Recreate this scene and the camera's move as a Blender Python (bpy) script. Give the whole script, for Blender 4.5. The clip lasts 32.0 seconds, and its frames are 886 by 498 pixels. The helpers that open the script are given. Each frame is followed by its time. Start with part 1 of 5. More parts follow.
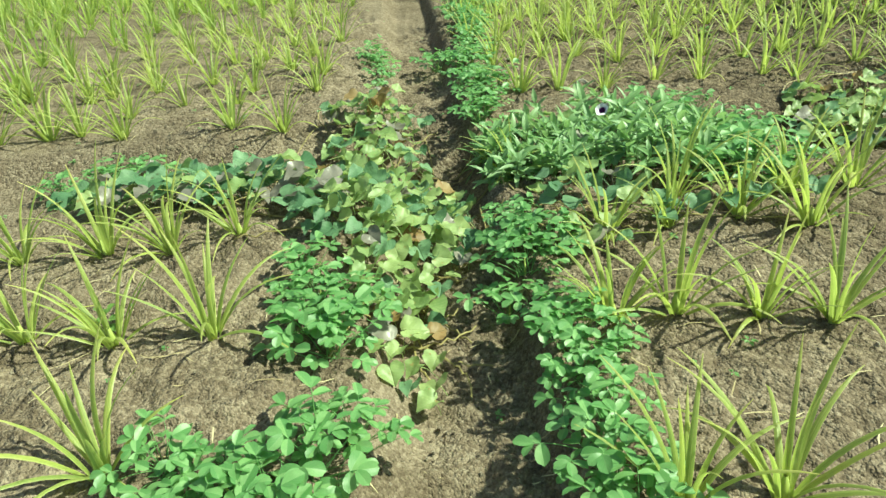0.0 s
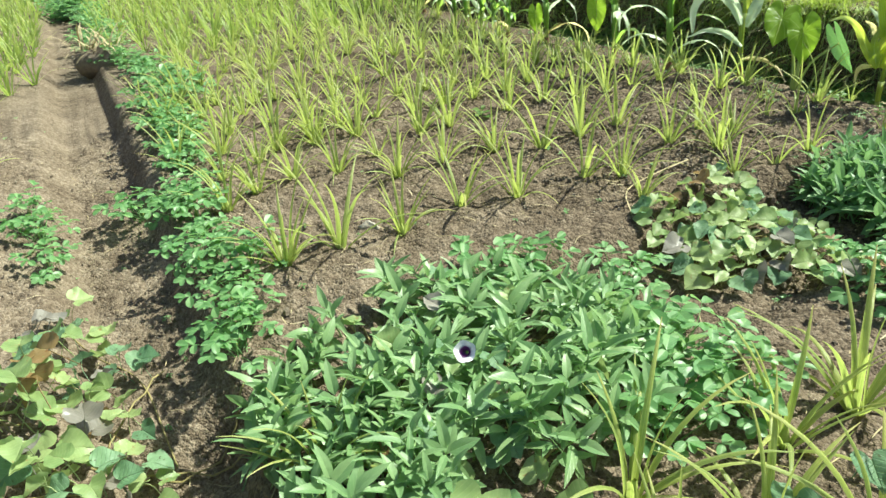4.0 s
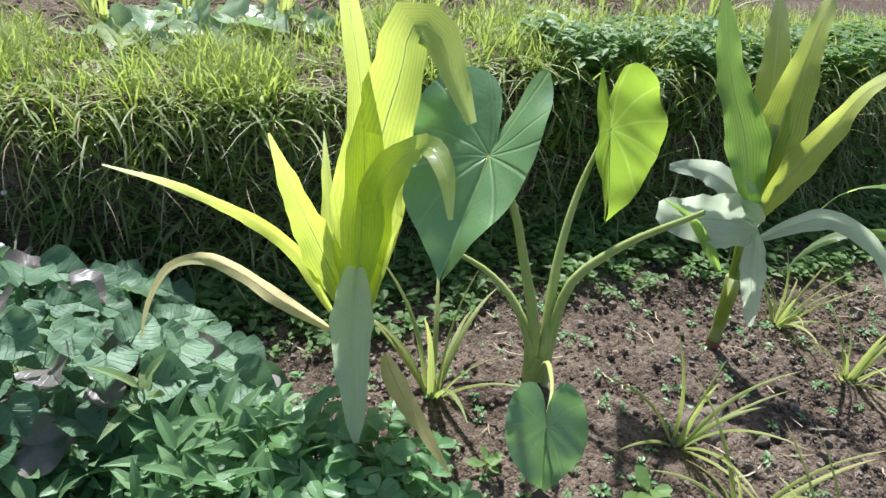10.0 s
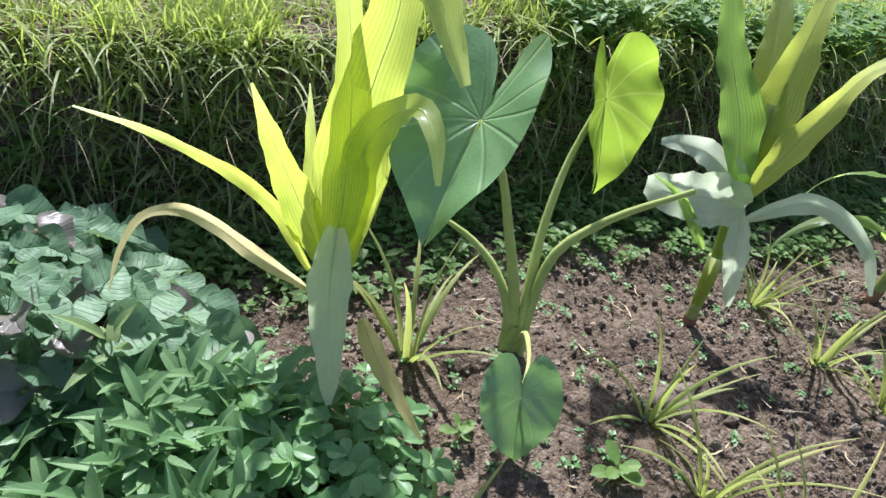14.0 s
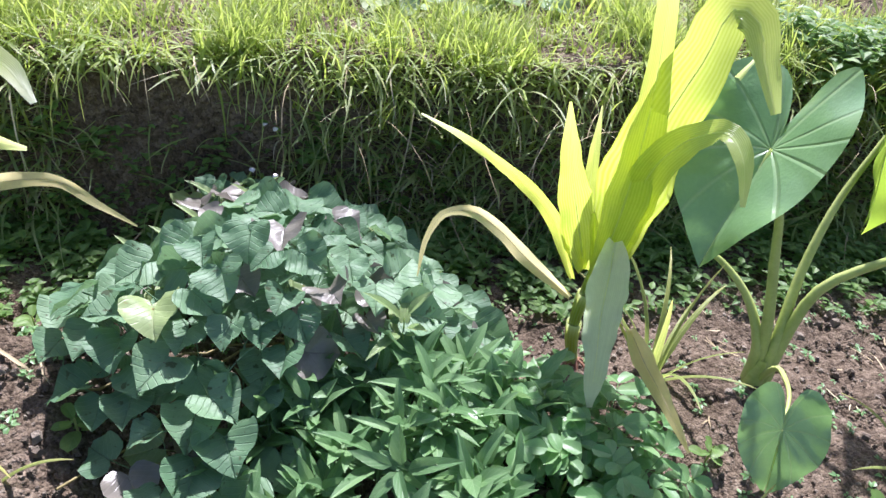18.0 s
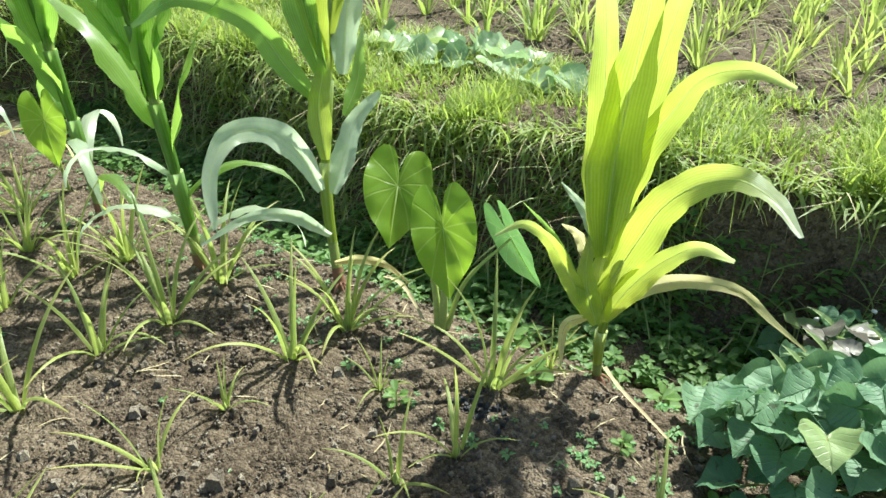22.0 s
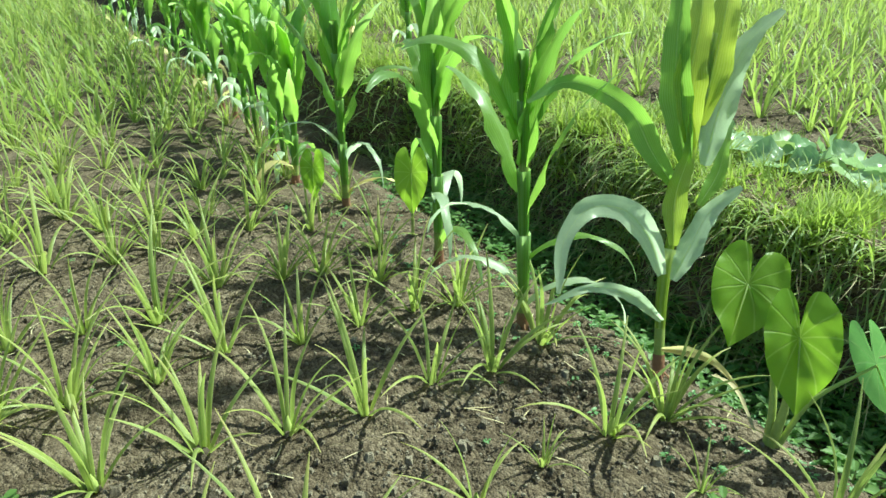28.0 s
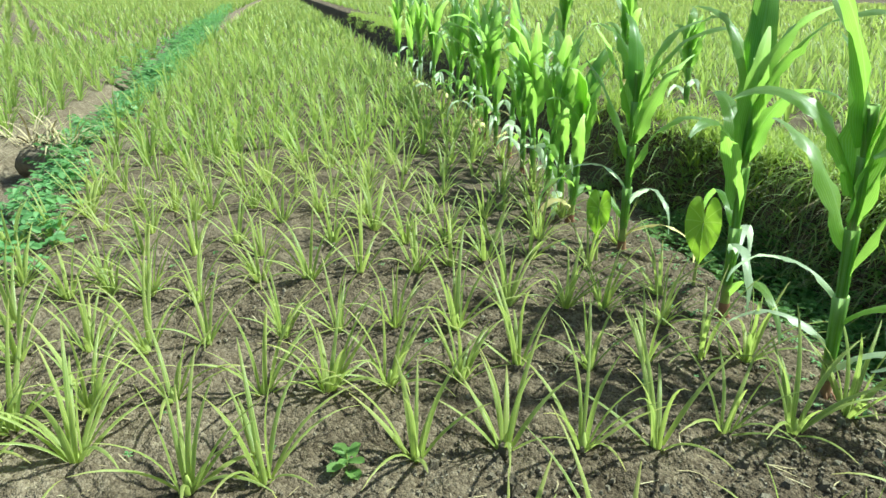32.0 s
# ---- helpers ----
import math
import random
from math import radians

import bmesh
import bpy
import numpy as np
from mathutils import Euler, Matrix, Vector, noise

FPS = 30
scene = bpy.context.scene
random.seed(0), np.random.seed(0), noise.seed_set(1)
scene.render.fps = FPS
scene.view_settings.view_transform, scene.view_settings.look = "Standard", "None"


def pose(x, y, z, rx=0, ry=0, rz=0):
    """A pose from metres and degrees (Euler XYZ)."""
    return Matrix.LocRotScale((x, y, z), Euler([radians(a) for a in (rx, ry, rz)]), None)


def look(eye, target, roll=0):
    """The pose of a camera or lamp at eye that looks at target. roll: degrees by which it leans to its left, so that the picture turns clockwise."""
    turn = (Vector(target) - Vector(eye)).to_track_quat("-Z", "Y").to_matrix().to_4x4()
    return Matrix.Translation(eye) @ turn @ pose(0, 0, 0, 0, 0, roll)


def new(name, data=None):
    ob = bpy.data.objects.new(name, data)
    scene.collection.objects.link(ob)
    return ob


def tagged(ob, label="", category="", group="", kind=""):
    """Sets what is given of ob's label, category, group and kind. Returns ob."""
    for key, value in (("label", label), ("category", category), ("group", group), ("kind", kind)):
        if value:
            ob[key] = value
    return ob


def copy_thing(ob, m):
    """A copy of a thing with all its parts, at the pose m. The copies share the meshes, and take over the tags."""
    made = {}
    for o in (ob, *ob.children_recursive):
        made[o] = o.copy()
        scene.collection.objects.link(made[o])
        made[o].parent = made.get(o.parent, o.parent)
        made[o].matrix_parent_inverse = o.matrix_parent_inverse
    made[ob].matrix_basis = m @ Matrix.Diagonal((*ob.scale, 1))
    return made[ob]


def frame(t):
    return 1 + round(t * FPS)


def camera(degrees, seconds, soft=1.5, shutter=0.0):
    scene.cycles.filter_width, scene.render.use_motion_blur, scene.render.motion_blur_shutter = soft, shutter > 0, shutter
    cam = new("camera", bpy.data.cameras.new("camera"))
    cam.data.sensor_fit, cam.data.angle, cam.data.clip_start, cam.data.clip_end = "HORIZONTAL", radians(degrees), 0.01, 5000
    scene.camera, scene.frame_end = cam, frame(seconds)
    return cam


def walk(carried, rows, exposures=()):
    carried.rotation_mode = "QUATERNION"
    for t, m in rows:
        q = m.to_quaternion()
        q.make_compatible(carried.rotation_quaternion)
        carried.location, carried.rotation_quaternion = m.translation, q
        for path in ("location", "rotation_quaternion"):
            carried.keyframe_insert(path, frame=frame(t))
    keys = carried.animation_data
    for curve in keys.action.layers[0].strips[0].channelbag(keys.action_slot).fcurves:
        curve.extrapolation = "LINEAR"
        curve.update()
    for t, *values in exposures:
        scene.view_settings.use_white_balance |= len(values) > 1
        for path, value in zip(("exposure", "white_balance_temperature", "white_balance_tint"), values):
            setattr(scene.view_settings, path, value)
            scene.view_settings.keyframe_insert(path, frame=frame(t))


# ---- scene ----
cam = camera(67.0, 32.0)
PATH = [
    (0, (1.606, -1.804, 1.129), (0.002, -1.096, 0.166), -4.0),
    (0.5, (1.395, -1.744, 1.123), (-0.228, -1.09, 0.155), -4.1),
    (1, (1.159, -1.706, 1.143), (-0.47, -1.088, 0.161), -3.3),
    (1.5, (0.98, -1.628, 1.148), (-0.677, -1.083, 0.168), -3.5),
    (2, (0.859, -1.512, 1.166), (-0.827, -1.059, 0.19), -4.5),
    (2.5, (0.717, -1.403, 1.169), (-0.946, -0.878, 0.189), -3.8),
    (3, (0.538, -1.269, 1.18), (-1.007, -0.481, 0.182), -3.6),
    (3.5, (0.38, -1.196, 1.206), (-0.98, -0.108, 0.224), -3.8),
    (4, (0.228, -1.054, 1.246), (-0.944, 0.262, 0.301), -4.5),
    (4.5, (0.11, -0.779, 1.273), (-0.909, 0.689, 0.375), -6.7),
    (6.5, (-0.379, 0.059, 1.399), (-0.144, 1.73, 0.325), 1.4),
    (7, (-0.426, 0.278, 1.383), (0.116, 1.852, 0.276), 1.3),
    (7.5, (-0.39, 0.51, 1.338), (0.392, 1.982, 0.232), 2.4),
    (8, (-0.282, 0.768, 1.291), (0.678, 2.152, 0.213), 4.3),
    (8.5, (-0.128, 1.055, 1.264), (0.931, 2.368, 0.189), 5.3),
    (9, (0.064, 1.382, 1.227), (1.173, 2.666, 0.167), 5.9),
    (9.5, (0.286, 1.705, 1.228), (1.387, 2.971, 0.139), 6.1),
    (10, (0.387, 1.87, 1.191), (1.525, 3.102, 0.102), 7.6),
    (10.5, (0.435, 1.88, 1.183), (1.586, 3.071, 0.061), 8.6),
    (11, (0.441, 1.873, 1.174), (1.61, 3.017, 0.023), 9.9),
    (11.5, (0.435, 1.887, 1.173), (1.61, 3.003, 0), 10.9),
    (12, (0.432, 1.897, 1.17), (1.61, 3.015, 0.003), 11.4),
    (12.5, (0.426, 1.899, 1.173), (1.601, 3.021, 0.006), 11.7),
    (13, (0.417, 1.905, 1.18), (1.588, 3.023, 0.006), 12.1),
    (13.5, (0.412, 1.907, 1.186), (1.573, 3.025, 0.002), 12.4),
    (15.5, (0.349, 1.906, 1.177), (1.471, 3.063, -0.007), 13.0),
    (16, (0.32, 1.912, 1.171), (1.414, 3.098, -0.012), 12.7),
    (16.5, (0.283, 1.924, 1.156), (1.338, 3.151, -0.019), 12.2),
    (17, (0.241, 1.933, 1.143), (1.24, 3.215, -0.023), 11.4),
    (17.5, (0.201, 1.93, 1.164), (1.113, 3.265, -0.014), 10.1),
    (18, (0.135, 1.947, 1.17), (0.923, 3.356, -0.01), 8.6),
    (18.5, (0.059, 1.966, 1.195), (0.694, 3.443, 0.007), 6.8),
    (19, (-0.019, 1.972, 1.202), (0.446, 3.524, 0.028), 5.1),
    (19.5, (-0.147, 1.982, 1.224), (0.182, 3.575, 0.06), 4.7),
    (20, (-0.233, 1.991, 1.243), (-0.078, 3.614, 0.085), 3.5),
    (20.5, (-0.317, 1.993, 1.258), (-0.315, 3.634, 0.115), 2.6),
    (21, (-0.381, 1.979, 1.278), (-0.518, 3.627, 0.153), 2.0),
    (21.5, (-0.439, 1.958, 1.289), (-0.685, 3.611, 0.191), 1.5),
    (22, (-0.479, 1.934, 1.273), (-0.816, 3.598, 0.215), 1.2),
    (22.5, (-0.502, 1.927, 1.267), (-0.918, 3.588, 0.234), 0.8),
    (23, (-0.526, 1.927, 1.262), (-0.986, 3.585, 0.243), 0.7),
    (23.5, (-0.528, 1.932, 1.26), (-1.045, 3.581, 0.252), 0.3),
    (24, (-0.525, 1.928, 1.261), (-1.094, 3.568, 0.267), 0.2),
    (24.5, (-0.538, 1.91, 1.258), (-1.149, 3.549, 0.288), 0.6),
    (25, (-0.564, 1.885, 1.253), (-1.226, 3.52, 0.31), 0.9),
    (25.5, (-0.597, 1.874, 1.261), (-1.317, 3.491, 0.329), 1.0),
    (27.5, (-0.681, 1.793, 1.268), (-1.663, 3.307, 0.405), 1.1),
    (28, (-0.702, 1.774, 1.262), (-1.75, 3.253, 0.417), 0.9),
    (28.5, (-0.715, 1.748, 1.264), (-1.83, 3.185, 0.433), 0.6),
    (29, (-0.744, 1.707, 1.263), (-1.914, 3.109, 0.447), 0.6),
    (29.5, (-0.777, 1.672, 1.262), (-2.002, 3.033, 0.456), 0.5),
    (30, (-0.804, 1.631, 1.27), (-2.081, 2.946, 0.472), 0.4),
    (30.5, (-0.812, 1.595, 1.271), (-2.153, 2.854, 0.486), 0.3),
    (31, (-0.813, 1.561, 1.269), (-2.216, 2.761, 0.5), 0.2),
    (31.5, (-0.81, 1.503, 1.25), (-2.282, 2.64, 0.512), 0.9),
    (32, (-0.806, 1.461, 1.244), (-2.338, 2.528, 0.527), 1.0),
]
walk(cam, [(t, look(eye, target, roll)) for t, eye, target, roll in PATH],
     [(0, 0.76, 7000, -25), (2.0, 0.72, 6600, -26), (4.5, 0.9, 6500, -3), (7.5, 0.9, 5850, 4), (9, 0.78, 5750, 15), (10, 0.68, 5750, 15), (12, 0.76, 5750, 16), (16, 0.8, 5750, 20), (18, 1.08, 5750, 24), (19.5, 1.05, 5750, 23), (22, 1.0, 6150, -4), (25, 0.79, 6300, -20), (28, 0.77, 6050, -24), (32, 0.77, 5900, -18)])
# ---- world, sun, exposure ----
SUN_AZ, SUN_EL = radians(63), radians(52)
world = bpy.data.worlds.new("sky_world")
scene.world = world
world.use_nodes = True
wn = world.node_tree
sky = wn.nodes.new("ShaderNodeTexSky")
sky.sky_type, sky.sun_disc = "NISHITA", False
sky.sun_elevation, sky.sun_rotation = SUN_EL, radians(90) - SUN_AZ
sky.air_density, sky.dust_density = 1.0, 2.0
wn.links.new(sky.outputs[0], wn.nodes["Background"].inputs[0])
wn.nodes["Background"].inputs[1].default_value = 0.08
sun = new("sun", bpy.data.lights.new("sun", "SUN"))
sun.data.energy, sun.data.angle, sun.data.color = 4.8, radians(1.6), (1.0, 0.965, 0.9)
sun.matrix_world = look((0, 0, 0), (-math.cos(SUN_AZ) * math.cos(SUN_EL), -math.sin(SUN_AZ) * math.cos(SUN_EL), -math.sin(SUN_EL)))

# ---- materials ----


def nodes_of(name):
    m = bpy.data.materials.new(name)
    m.use_nodes = True
    t = m.node_tree
    return m, t, t.nodes["Principled BSDF"], t.nodes["Material Output"]


def ramp(t, fac, stops):
    r = t.nodes.new("ShaderNodeValToRGB")
    while len(r.color_ramp.elements) < len(stops):
        r.color_ramp.elements.new(0.5)
    for e, (p, c) in zip(r.color_ramp.elements, stops):
        e.position, e.color = p, (*c, 1)
    t.links.new(fac, r.inputs[0])
    return r.outputs[0]


def noise_tex(t, scale, detail=4, rough=0.6, vector=None):
    n = t.nodes.new("ShaderNodeTexNoise")
    n.inputs["Scale"].default_value, n.inputs["Detail"].default_value, n.inputs["Roughness"].default_value = scale, detail, rough
    if vector:
        t.links.new(vector, n.inputs["Vector"])
    return n.outputs["Fac"]


def calc(t, op, a, b=None, c=None):
    n = t.nodes.new("ShaderNodeMath")
    n.operation = op
    for i, v in enumerate((a, b, c)):
        if v is None:
            continue
        if isinstance(v, (int, float)):
            n.inputs[i].default_value = v
        else:
            t.links.new(v, n.inputs[i])
    return n.outputs[0]


def mix(t, fac, a, b, blend="MIX"):
    n = t.nodes.new("ShaderNodeMix")
    n.data_type, n.blend_type = "RGBA", blend
    for i, v in ((0, fac), (6, a), (7, b)):
        if isinstance(v, (int, float)):
            n.inputs[i].default_value = v
        elif isinstance(v, tuple):
            n.inputs[i].default_value = (*v, 1)
        else:
            t.links.new(v, n.inputs[i])
    return n.outputs[2]


def bump(t, height, strength, distance, bsdf):
    b = t.nodes.new("ShaderNodeBump")
    b.inputs["Strength"].default_value, b.inputs["Distance"].default_value = strength, distance
    t.links.new(height, b.inputs["Height"])
    t.links.new(b.outputs[0], bsdf.inputs["Normal"])
    return b


def spread(t, per_island):
    """A random value for each object, or for each loose piece of a joined mesh."""
    if per_island:
        return t.nodes.new("ShaderNodeNewGeometry").outputs["Random Per Island"]
    return t.nodes.new("ShaderNodeObjectInfo").outputs["Random"]


def leaf_material(name, dark, light, vein, through_colour, glow=0.4, rough=0.42, kind="strap", island=False, veins=7.0, spots=None, tips=None, vein_amount=0.5, relief=0.25, margin=0.0):
    """A thin leaf: gloss on top, light passing through; veins follow the leaf's own coordinates."""
    m, t, p, out = nodes_of(name)
    uv = t.nodes.new("ShaderNodeUVMap").outputs[0]
    sep = t.nodes.new("ShaderNodeSeparateXYZ")
    t.links.new(uv, sep.inputs[0])
    across, along = calc(t, "ABSOLUTE", sep.outputs[0]), sep.outputs[1]
    rnd = spread(t, island)
    geo = t.nodes.new("ShaderNodeNewGeometry").outputs["Position"]
    n1, n2 = noise_tex(t, 14.0, 3, 0.6, geo), noise_tex(t, 120.0, 3, 0.6, geo)
    tone = calc(t, "ADD", calc(t, "MULTIPLY", rnd, 0.55), calc(t, "MULTIPLY", n1, 0.55))
    colour = ramp(t, tone, [(0.15, dark), (0.85, light)])
    if kind == "strap":
        fine = t.nodes.new("ShaderNodeTexWave")
        fine.wave_type, fine.bands_direction = "BANDS", "X"
        fine.inputs["Scale"].default_value, fine.inputs["Distortion"].default_value = veins, 0.4
        t.links.new(uv, fine.inputs[0])
        rib = calc(t, "SUBTRACT", 1.0, calc(t, "SMOOTH_MIN", calc(t, "MULTIPLY", across, 9.0), 1.0, 0.1))
        lines = calc(t, "MAXIMUM", calc(t, "MULTIPLY", fine.outputs["Fac"], 0.6), rib)
        if margin:
            lines = calc(t, "MAXIMUM", lines, calc(t, "MULTIPLY", calc(t, "POWER", across, 3.0), margin))
    elif kind == "radial":
        turn = calc(t, "ARCTAN2", calc(t, "MULTIPLY", across, 0.62), along)
        reach = calc(t, "SQRT", calc(t, "ADD", calc(t, "MULTIPLY", calc(t, "MULTIPLY", across, across), 0.38), calc(t, "MULTIPLY", along, along)))
        gap = calc(t, "MULTIPLY", calc(t, "PINGPONG", calc(t, "MULTIPLY", calc(t, "ADD", turn, calc(t, "MULTIPLY", reach, 0.25)), 1.7), 0.5), calc(t, "ADD", reach, 0.05))
        lines = calc(t, "SUBTRACT", 1.0, calc(t, "MINIMUM", calc(t, "MULTIPLY", gap, 26.0), 1.0))
        rib = calc(t, "SUBTRACT", 1.0, calc(t, "MINIMUM", calc(t, "MULTIPLY", across, 26.0), 1.0))
        lines = calc(t, "MAXIMUM", lines, rib)
    else:
        slant = calc(t, "SUBTRACT", along, calc(t, "MULTIPLY", across, 0.55))
        saw = calc(t, "PINGPONG", calc(t, "MULTIPLY", slant, veins), 0.5)
        side = calc(t, "SUBTRACT", 1.0, calc(t, "MINIMUM", calc(t, "MULTIPLY", saw, 10.0), 1.0))
        rib = calc(t, "SUBTRACT", 1.0, calc(t, "MINIMUM", calc(t, "MULTIPLY", across, 24.0), 1.0))
        lines = calc(t, "MAXIMUM", calc(t, "MULTIPLY", side, 0.7), rib)
    colour = mix(t, calc(t, "MULTIPLY", lines, vein_amount), colour, vein)
    if kind == "strap":
        stretch = t.nodes.new("ShaderNodeMapping")
        stretch.inputs["Scale"].default_value = (6.0, 1.3, 1.0)
        t.links.new(uv, stretch.inputs["Vector"])
        shift = t.nodes.new("ShaderNodeCombineXYZ")
        t.links.new(calc(t, "MULTIPLY", rnd, 37.0), shift.inputs[2])
        t.links.new(shift.outputs[0], stretch.inputs["Location"])
        streak = ramp(t, noise_tex(t, 1.0, 4, 0.65, stretch.outputs[0]), [(0.35, (0, 0, 0)), (0.7, (1, 1, 1))])
        colour = mix(t, calc(t, "MULTIPLY", streak, 0.3), colour, tuple(0.7 * c for c in dark))
    colour = mix(t, calc(t, "MULTIPLY", n2, 0.36), colour, tuple(0.55 * c for c in dark))
    if tips:
        edge = calc(t, "MULTIPLY", calc(t, "POWER", along, 5.0), calc(t, "ADD", calc(t, "MULTIPLY", rnd, 0.9), 0.1))
        colour = mix(t, edge, colour, tips)
    if spots:
        hole = ramp(t, noise_tex(t, 55.0, 2, 0.5, geo), [(0.66, (0, 0, 0)), (0.7, (1, 1, 1))])
        colour = mix(t, calc(t, "MULTIPLY", hole, 0.8), colour, spots)
    t.links.new(colour, p.inputs["Base Color"])
    p.inputs["Roughness"].default_value = rough
    p.inputs["Specular IOR Level"].default_value = 0.45
    bump(t, calc(t, "ADD", lines, calc(t, "MULTIPLY", n2, 0.5)), relief, 0.004, p)
    tr = t.nodes.new("ShaderNodeBsdfTranslucent")
    t.links.new(mix(t, 0.62, through_colour, mix(t, 0.5, colour, mix(t, 1.0, colour, (2.2, 2.2, 2.2), "MULTIPLY"))), tr.inputs[0])
    ms = t.nodes.new("ShaderNodeMixShader")
    ms.inputs[0].default_value = glow
    t.links.new(p.outputs[0], ms.inputs[1])
    t.links.new(tr.outputs[0], ms.inputs[2])
    t.links.new(ms.outputs[0], out.inputs[0])
    return m


def plain_material(name, stops, scale, rough=0.8, relief=0.3, fine=90.0, island=None, gloss=0.3):
    m, t, p, out = nodes_of(name)
    geo = t.nodes.new("ShaderNodeNewGeometry").outputs["Position"]
    a, b = noise_tex(t, scale, 5, 0.62, geo), noise_tex(t, fine, 4, 0.65, geo)
    f = calc(t, "ADD", calc(t, "MULTIPLY", a, 0.62), calc(t, "MULTIPLY", b, 0.38))
    if island is not None:
        f = calc(t, "ADD", calc(t, "MULTIPLY", f, 0.6), calc(t, "MULTIPLY", spread(t, island), 0.4))
    t.links.new(ramp(t, f, stops), p.inputs["Base Color"])
    p.inputs["Roughness"].default_value, p.inputs["Specular IOR Level"].default_value = rough, gloss
    bump(t, calc(t, "ADD", b, calc(t, "MULTIPLY", a, 0.6)), relief, 0.012, p)
    return m




def soil_material(name):
    """Hoed earth: crumbs of two sizes over broad paler and darker patches."""
    m, t, p, out = nodes_of(name)
    geo = t.nodes.new("ShaderNodeNewGeometry").outputs["Position"]
    crumbs = []
    for scale in (62.0, 150.0):
        v = t.nodes.new("ShaderNodeTexVoronoi")
        v.inputs["Scale"].default_value = scale
        warp = t.nodes.new("ShaderNodeVectorMath")
        warp.operation = "MULTIPLY_ADD"
        n = t.nodes.new("ShaderNodeTexNoise")
        n.inputs["Scale"].default_value = scale * 0.7
        t.links.new(geo, n.inputs["Vector"])
        t.links.new(n.outputs["Color"], warp.inputs[0])
        warp.inputs[1].default_value = (0.9 / scale,) * 3
        t.links.new(geo, warp.inputs[2])
        t.links.new(warp.outputs[0], v.inputs["Vector"])
        crumbs.append(v)
    patch, grain = noise_tex(t, 3.2, 4, 0.6, geo), noise_tex(t, 260.0, 3, 0.7, geo)
    sep = [t.nodes.new("ShaderNodeSeparateColor") for _ in crumbs]
    for a, v in zip(sep, crumbs):
        t.links.new(v.outputs["Color"], a.inputs[0])
    f = calc(t, "ADD", calc(t, "MULTIPLY", patch, 0.46), calc(t, "MULTIPLY", sep[0].outputs[0], 0.18))
    f = calc(t, "ADD", f, calc(t, "ADD", calc(t, "MULTIPLY", sep[1].outputs[1], 0.18), calc(t, "MULTIPLY", grain, 0.3)))
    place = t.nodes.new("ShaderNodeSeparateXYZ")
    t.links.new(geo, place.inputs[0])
    # shifts the soil tone by place: paler southwards, darker towards the bank
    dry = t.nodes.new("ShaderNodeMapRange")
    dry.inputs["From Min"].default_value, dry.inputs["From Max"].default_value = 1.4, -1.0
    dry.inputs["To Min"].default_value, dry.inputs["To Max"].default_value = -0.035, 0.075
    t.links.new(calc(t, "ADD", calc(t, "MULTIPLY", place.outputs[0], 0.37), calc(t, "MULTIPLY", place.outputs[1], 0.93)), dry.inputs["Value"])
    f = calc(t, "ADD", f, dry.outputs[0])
    t.links.new(ramp(t, f, [(0.3, (0.036, 0.026, 0.018)), (0.46, (0.105, 0.078, 0.054)), (0.62, (0.19, 0.146, 0.105)), (0.82, (0.34, 0.275, 0.205))]), p.inputs["Base Color"])
    p.inputs["Roughness"].default_value, p.inputs["Specular IOR Level"].default_value = 0.95, 0.12
    height = calc(t, "ADD", calc(t, "MULTIPLY", crumbs[0].outputs["Distance"], -1.0), calc(t, "MULTIPLY", crumbs[1].outputs["Distance"], -0.5))
    bump(t, calc(t, "ADD", height, calc(t, "MULTIPLY", grain, 0.25)), 0.75, 0.015, p)
    return m


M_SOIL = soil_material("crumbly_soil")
M_CLOD = plain_material("soil_clod", [(0.25, (0.1, 0.08, 0.06)), (0.5, (0.21, 0.17, 0.13)), (0.75, (0.36, 0.305, 0.24))], 30.0, 0.95, 0.8, 160.0, island=True, gloss=0.12)
M_STRAW = plain_material("dry_straw", [(0.2, (0.2, 0.15, 0.08)), (0.5, (0.42, 0.34, 0.2)), (0.8, (0.62, 0.54, 0.36))], 30.0, 0.8, 0.2, island=True)
M_STRAP = leaf_material("strap_leaf_green", (0.13, 0.25, 0.045), (0.42, 0.5, 0.1), (0.82, 0.78, 0.36), (0.72, 0.86, 0.14), 0.42, 0.4, "strap", False, 1.1, tips=(0.6, 0.5, 0.2), vein_amount=0.75, margin=1.0)
M_STRAP_FAR = leaf_material("strap_leaf_green_field", (0.15, 0.26, 0.05), (0.4, 0.51, 0.1), (0.66, 0.7, 0.32), (0.72, 0.86, 0.14), 0.42, 0.42, "strap", True, 1.1, tips=(0.6, 0.5, 0.2))
# the whitish tips paint in the glare where a leaf bends over
M_CORN = leaf_material("corn_leaf_green", (0.11, 0.26, 0.035), (0.3, 0.47, 0.075), (0.66, 0.78, 0.44), (0.64, 0.94, 0.09), 0.6, 0.3, "strap", False, 2.2, vein_amount=0.42, relief=0.4, tips=(0.5, 0.6, 0.42))
M_CORN.node_tree.nodes["Principled BSDF"].inputs["Coat Weight"].default_value = 0.5
M_CORN.node_tree.nodes["Principled BSDF"].inputs["Coat Roughness"].default_value = 0.3
# lit copy of the corn leaf: sun through the blade and tip glare painted in
M_CORN_LIT = leaf_material("corn_leaf_lit", (0.22, 0.35, 0.035), (0.5, 0.57, 0.07), (0.9, 0.9, 0.55), (0.9, 0.96, 0.06), 0.6, 0.34, "strap", False, 2.2, vein_amount=0.42, relief=0.5, tips=(0.7, 0.74, 0.58))
M_CORN_LIT.node_tree.nodes["Principled BSDF"].inputs["Coat Weight"].default_value = 0.5
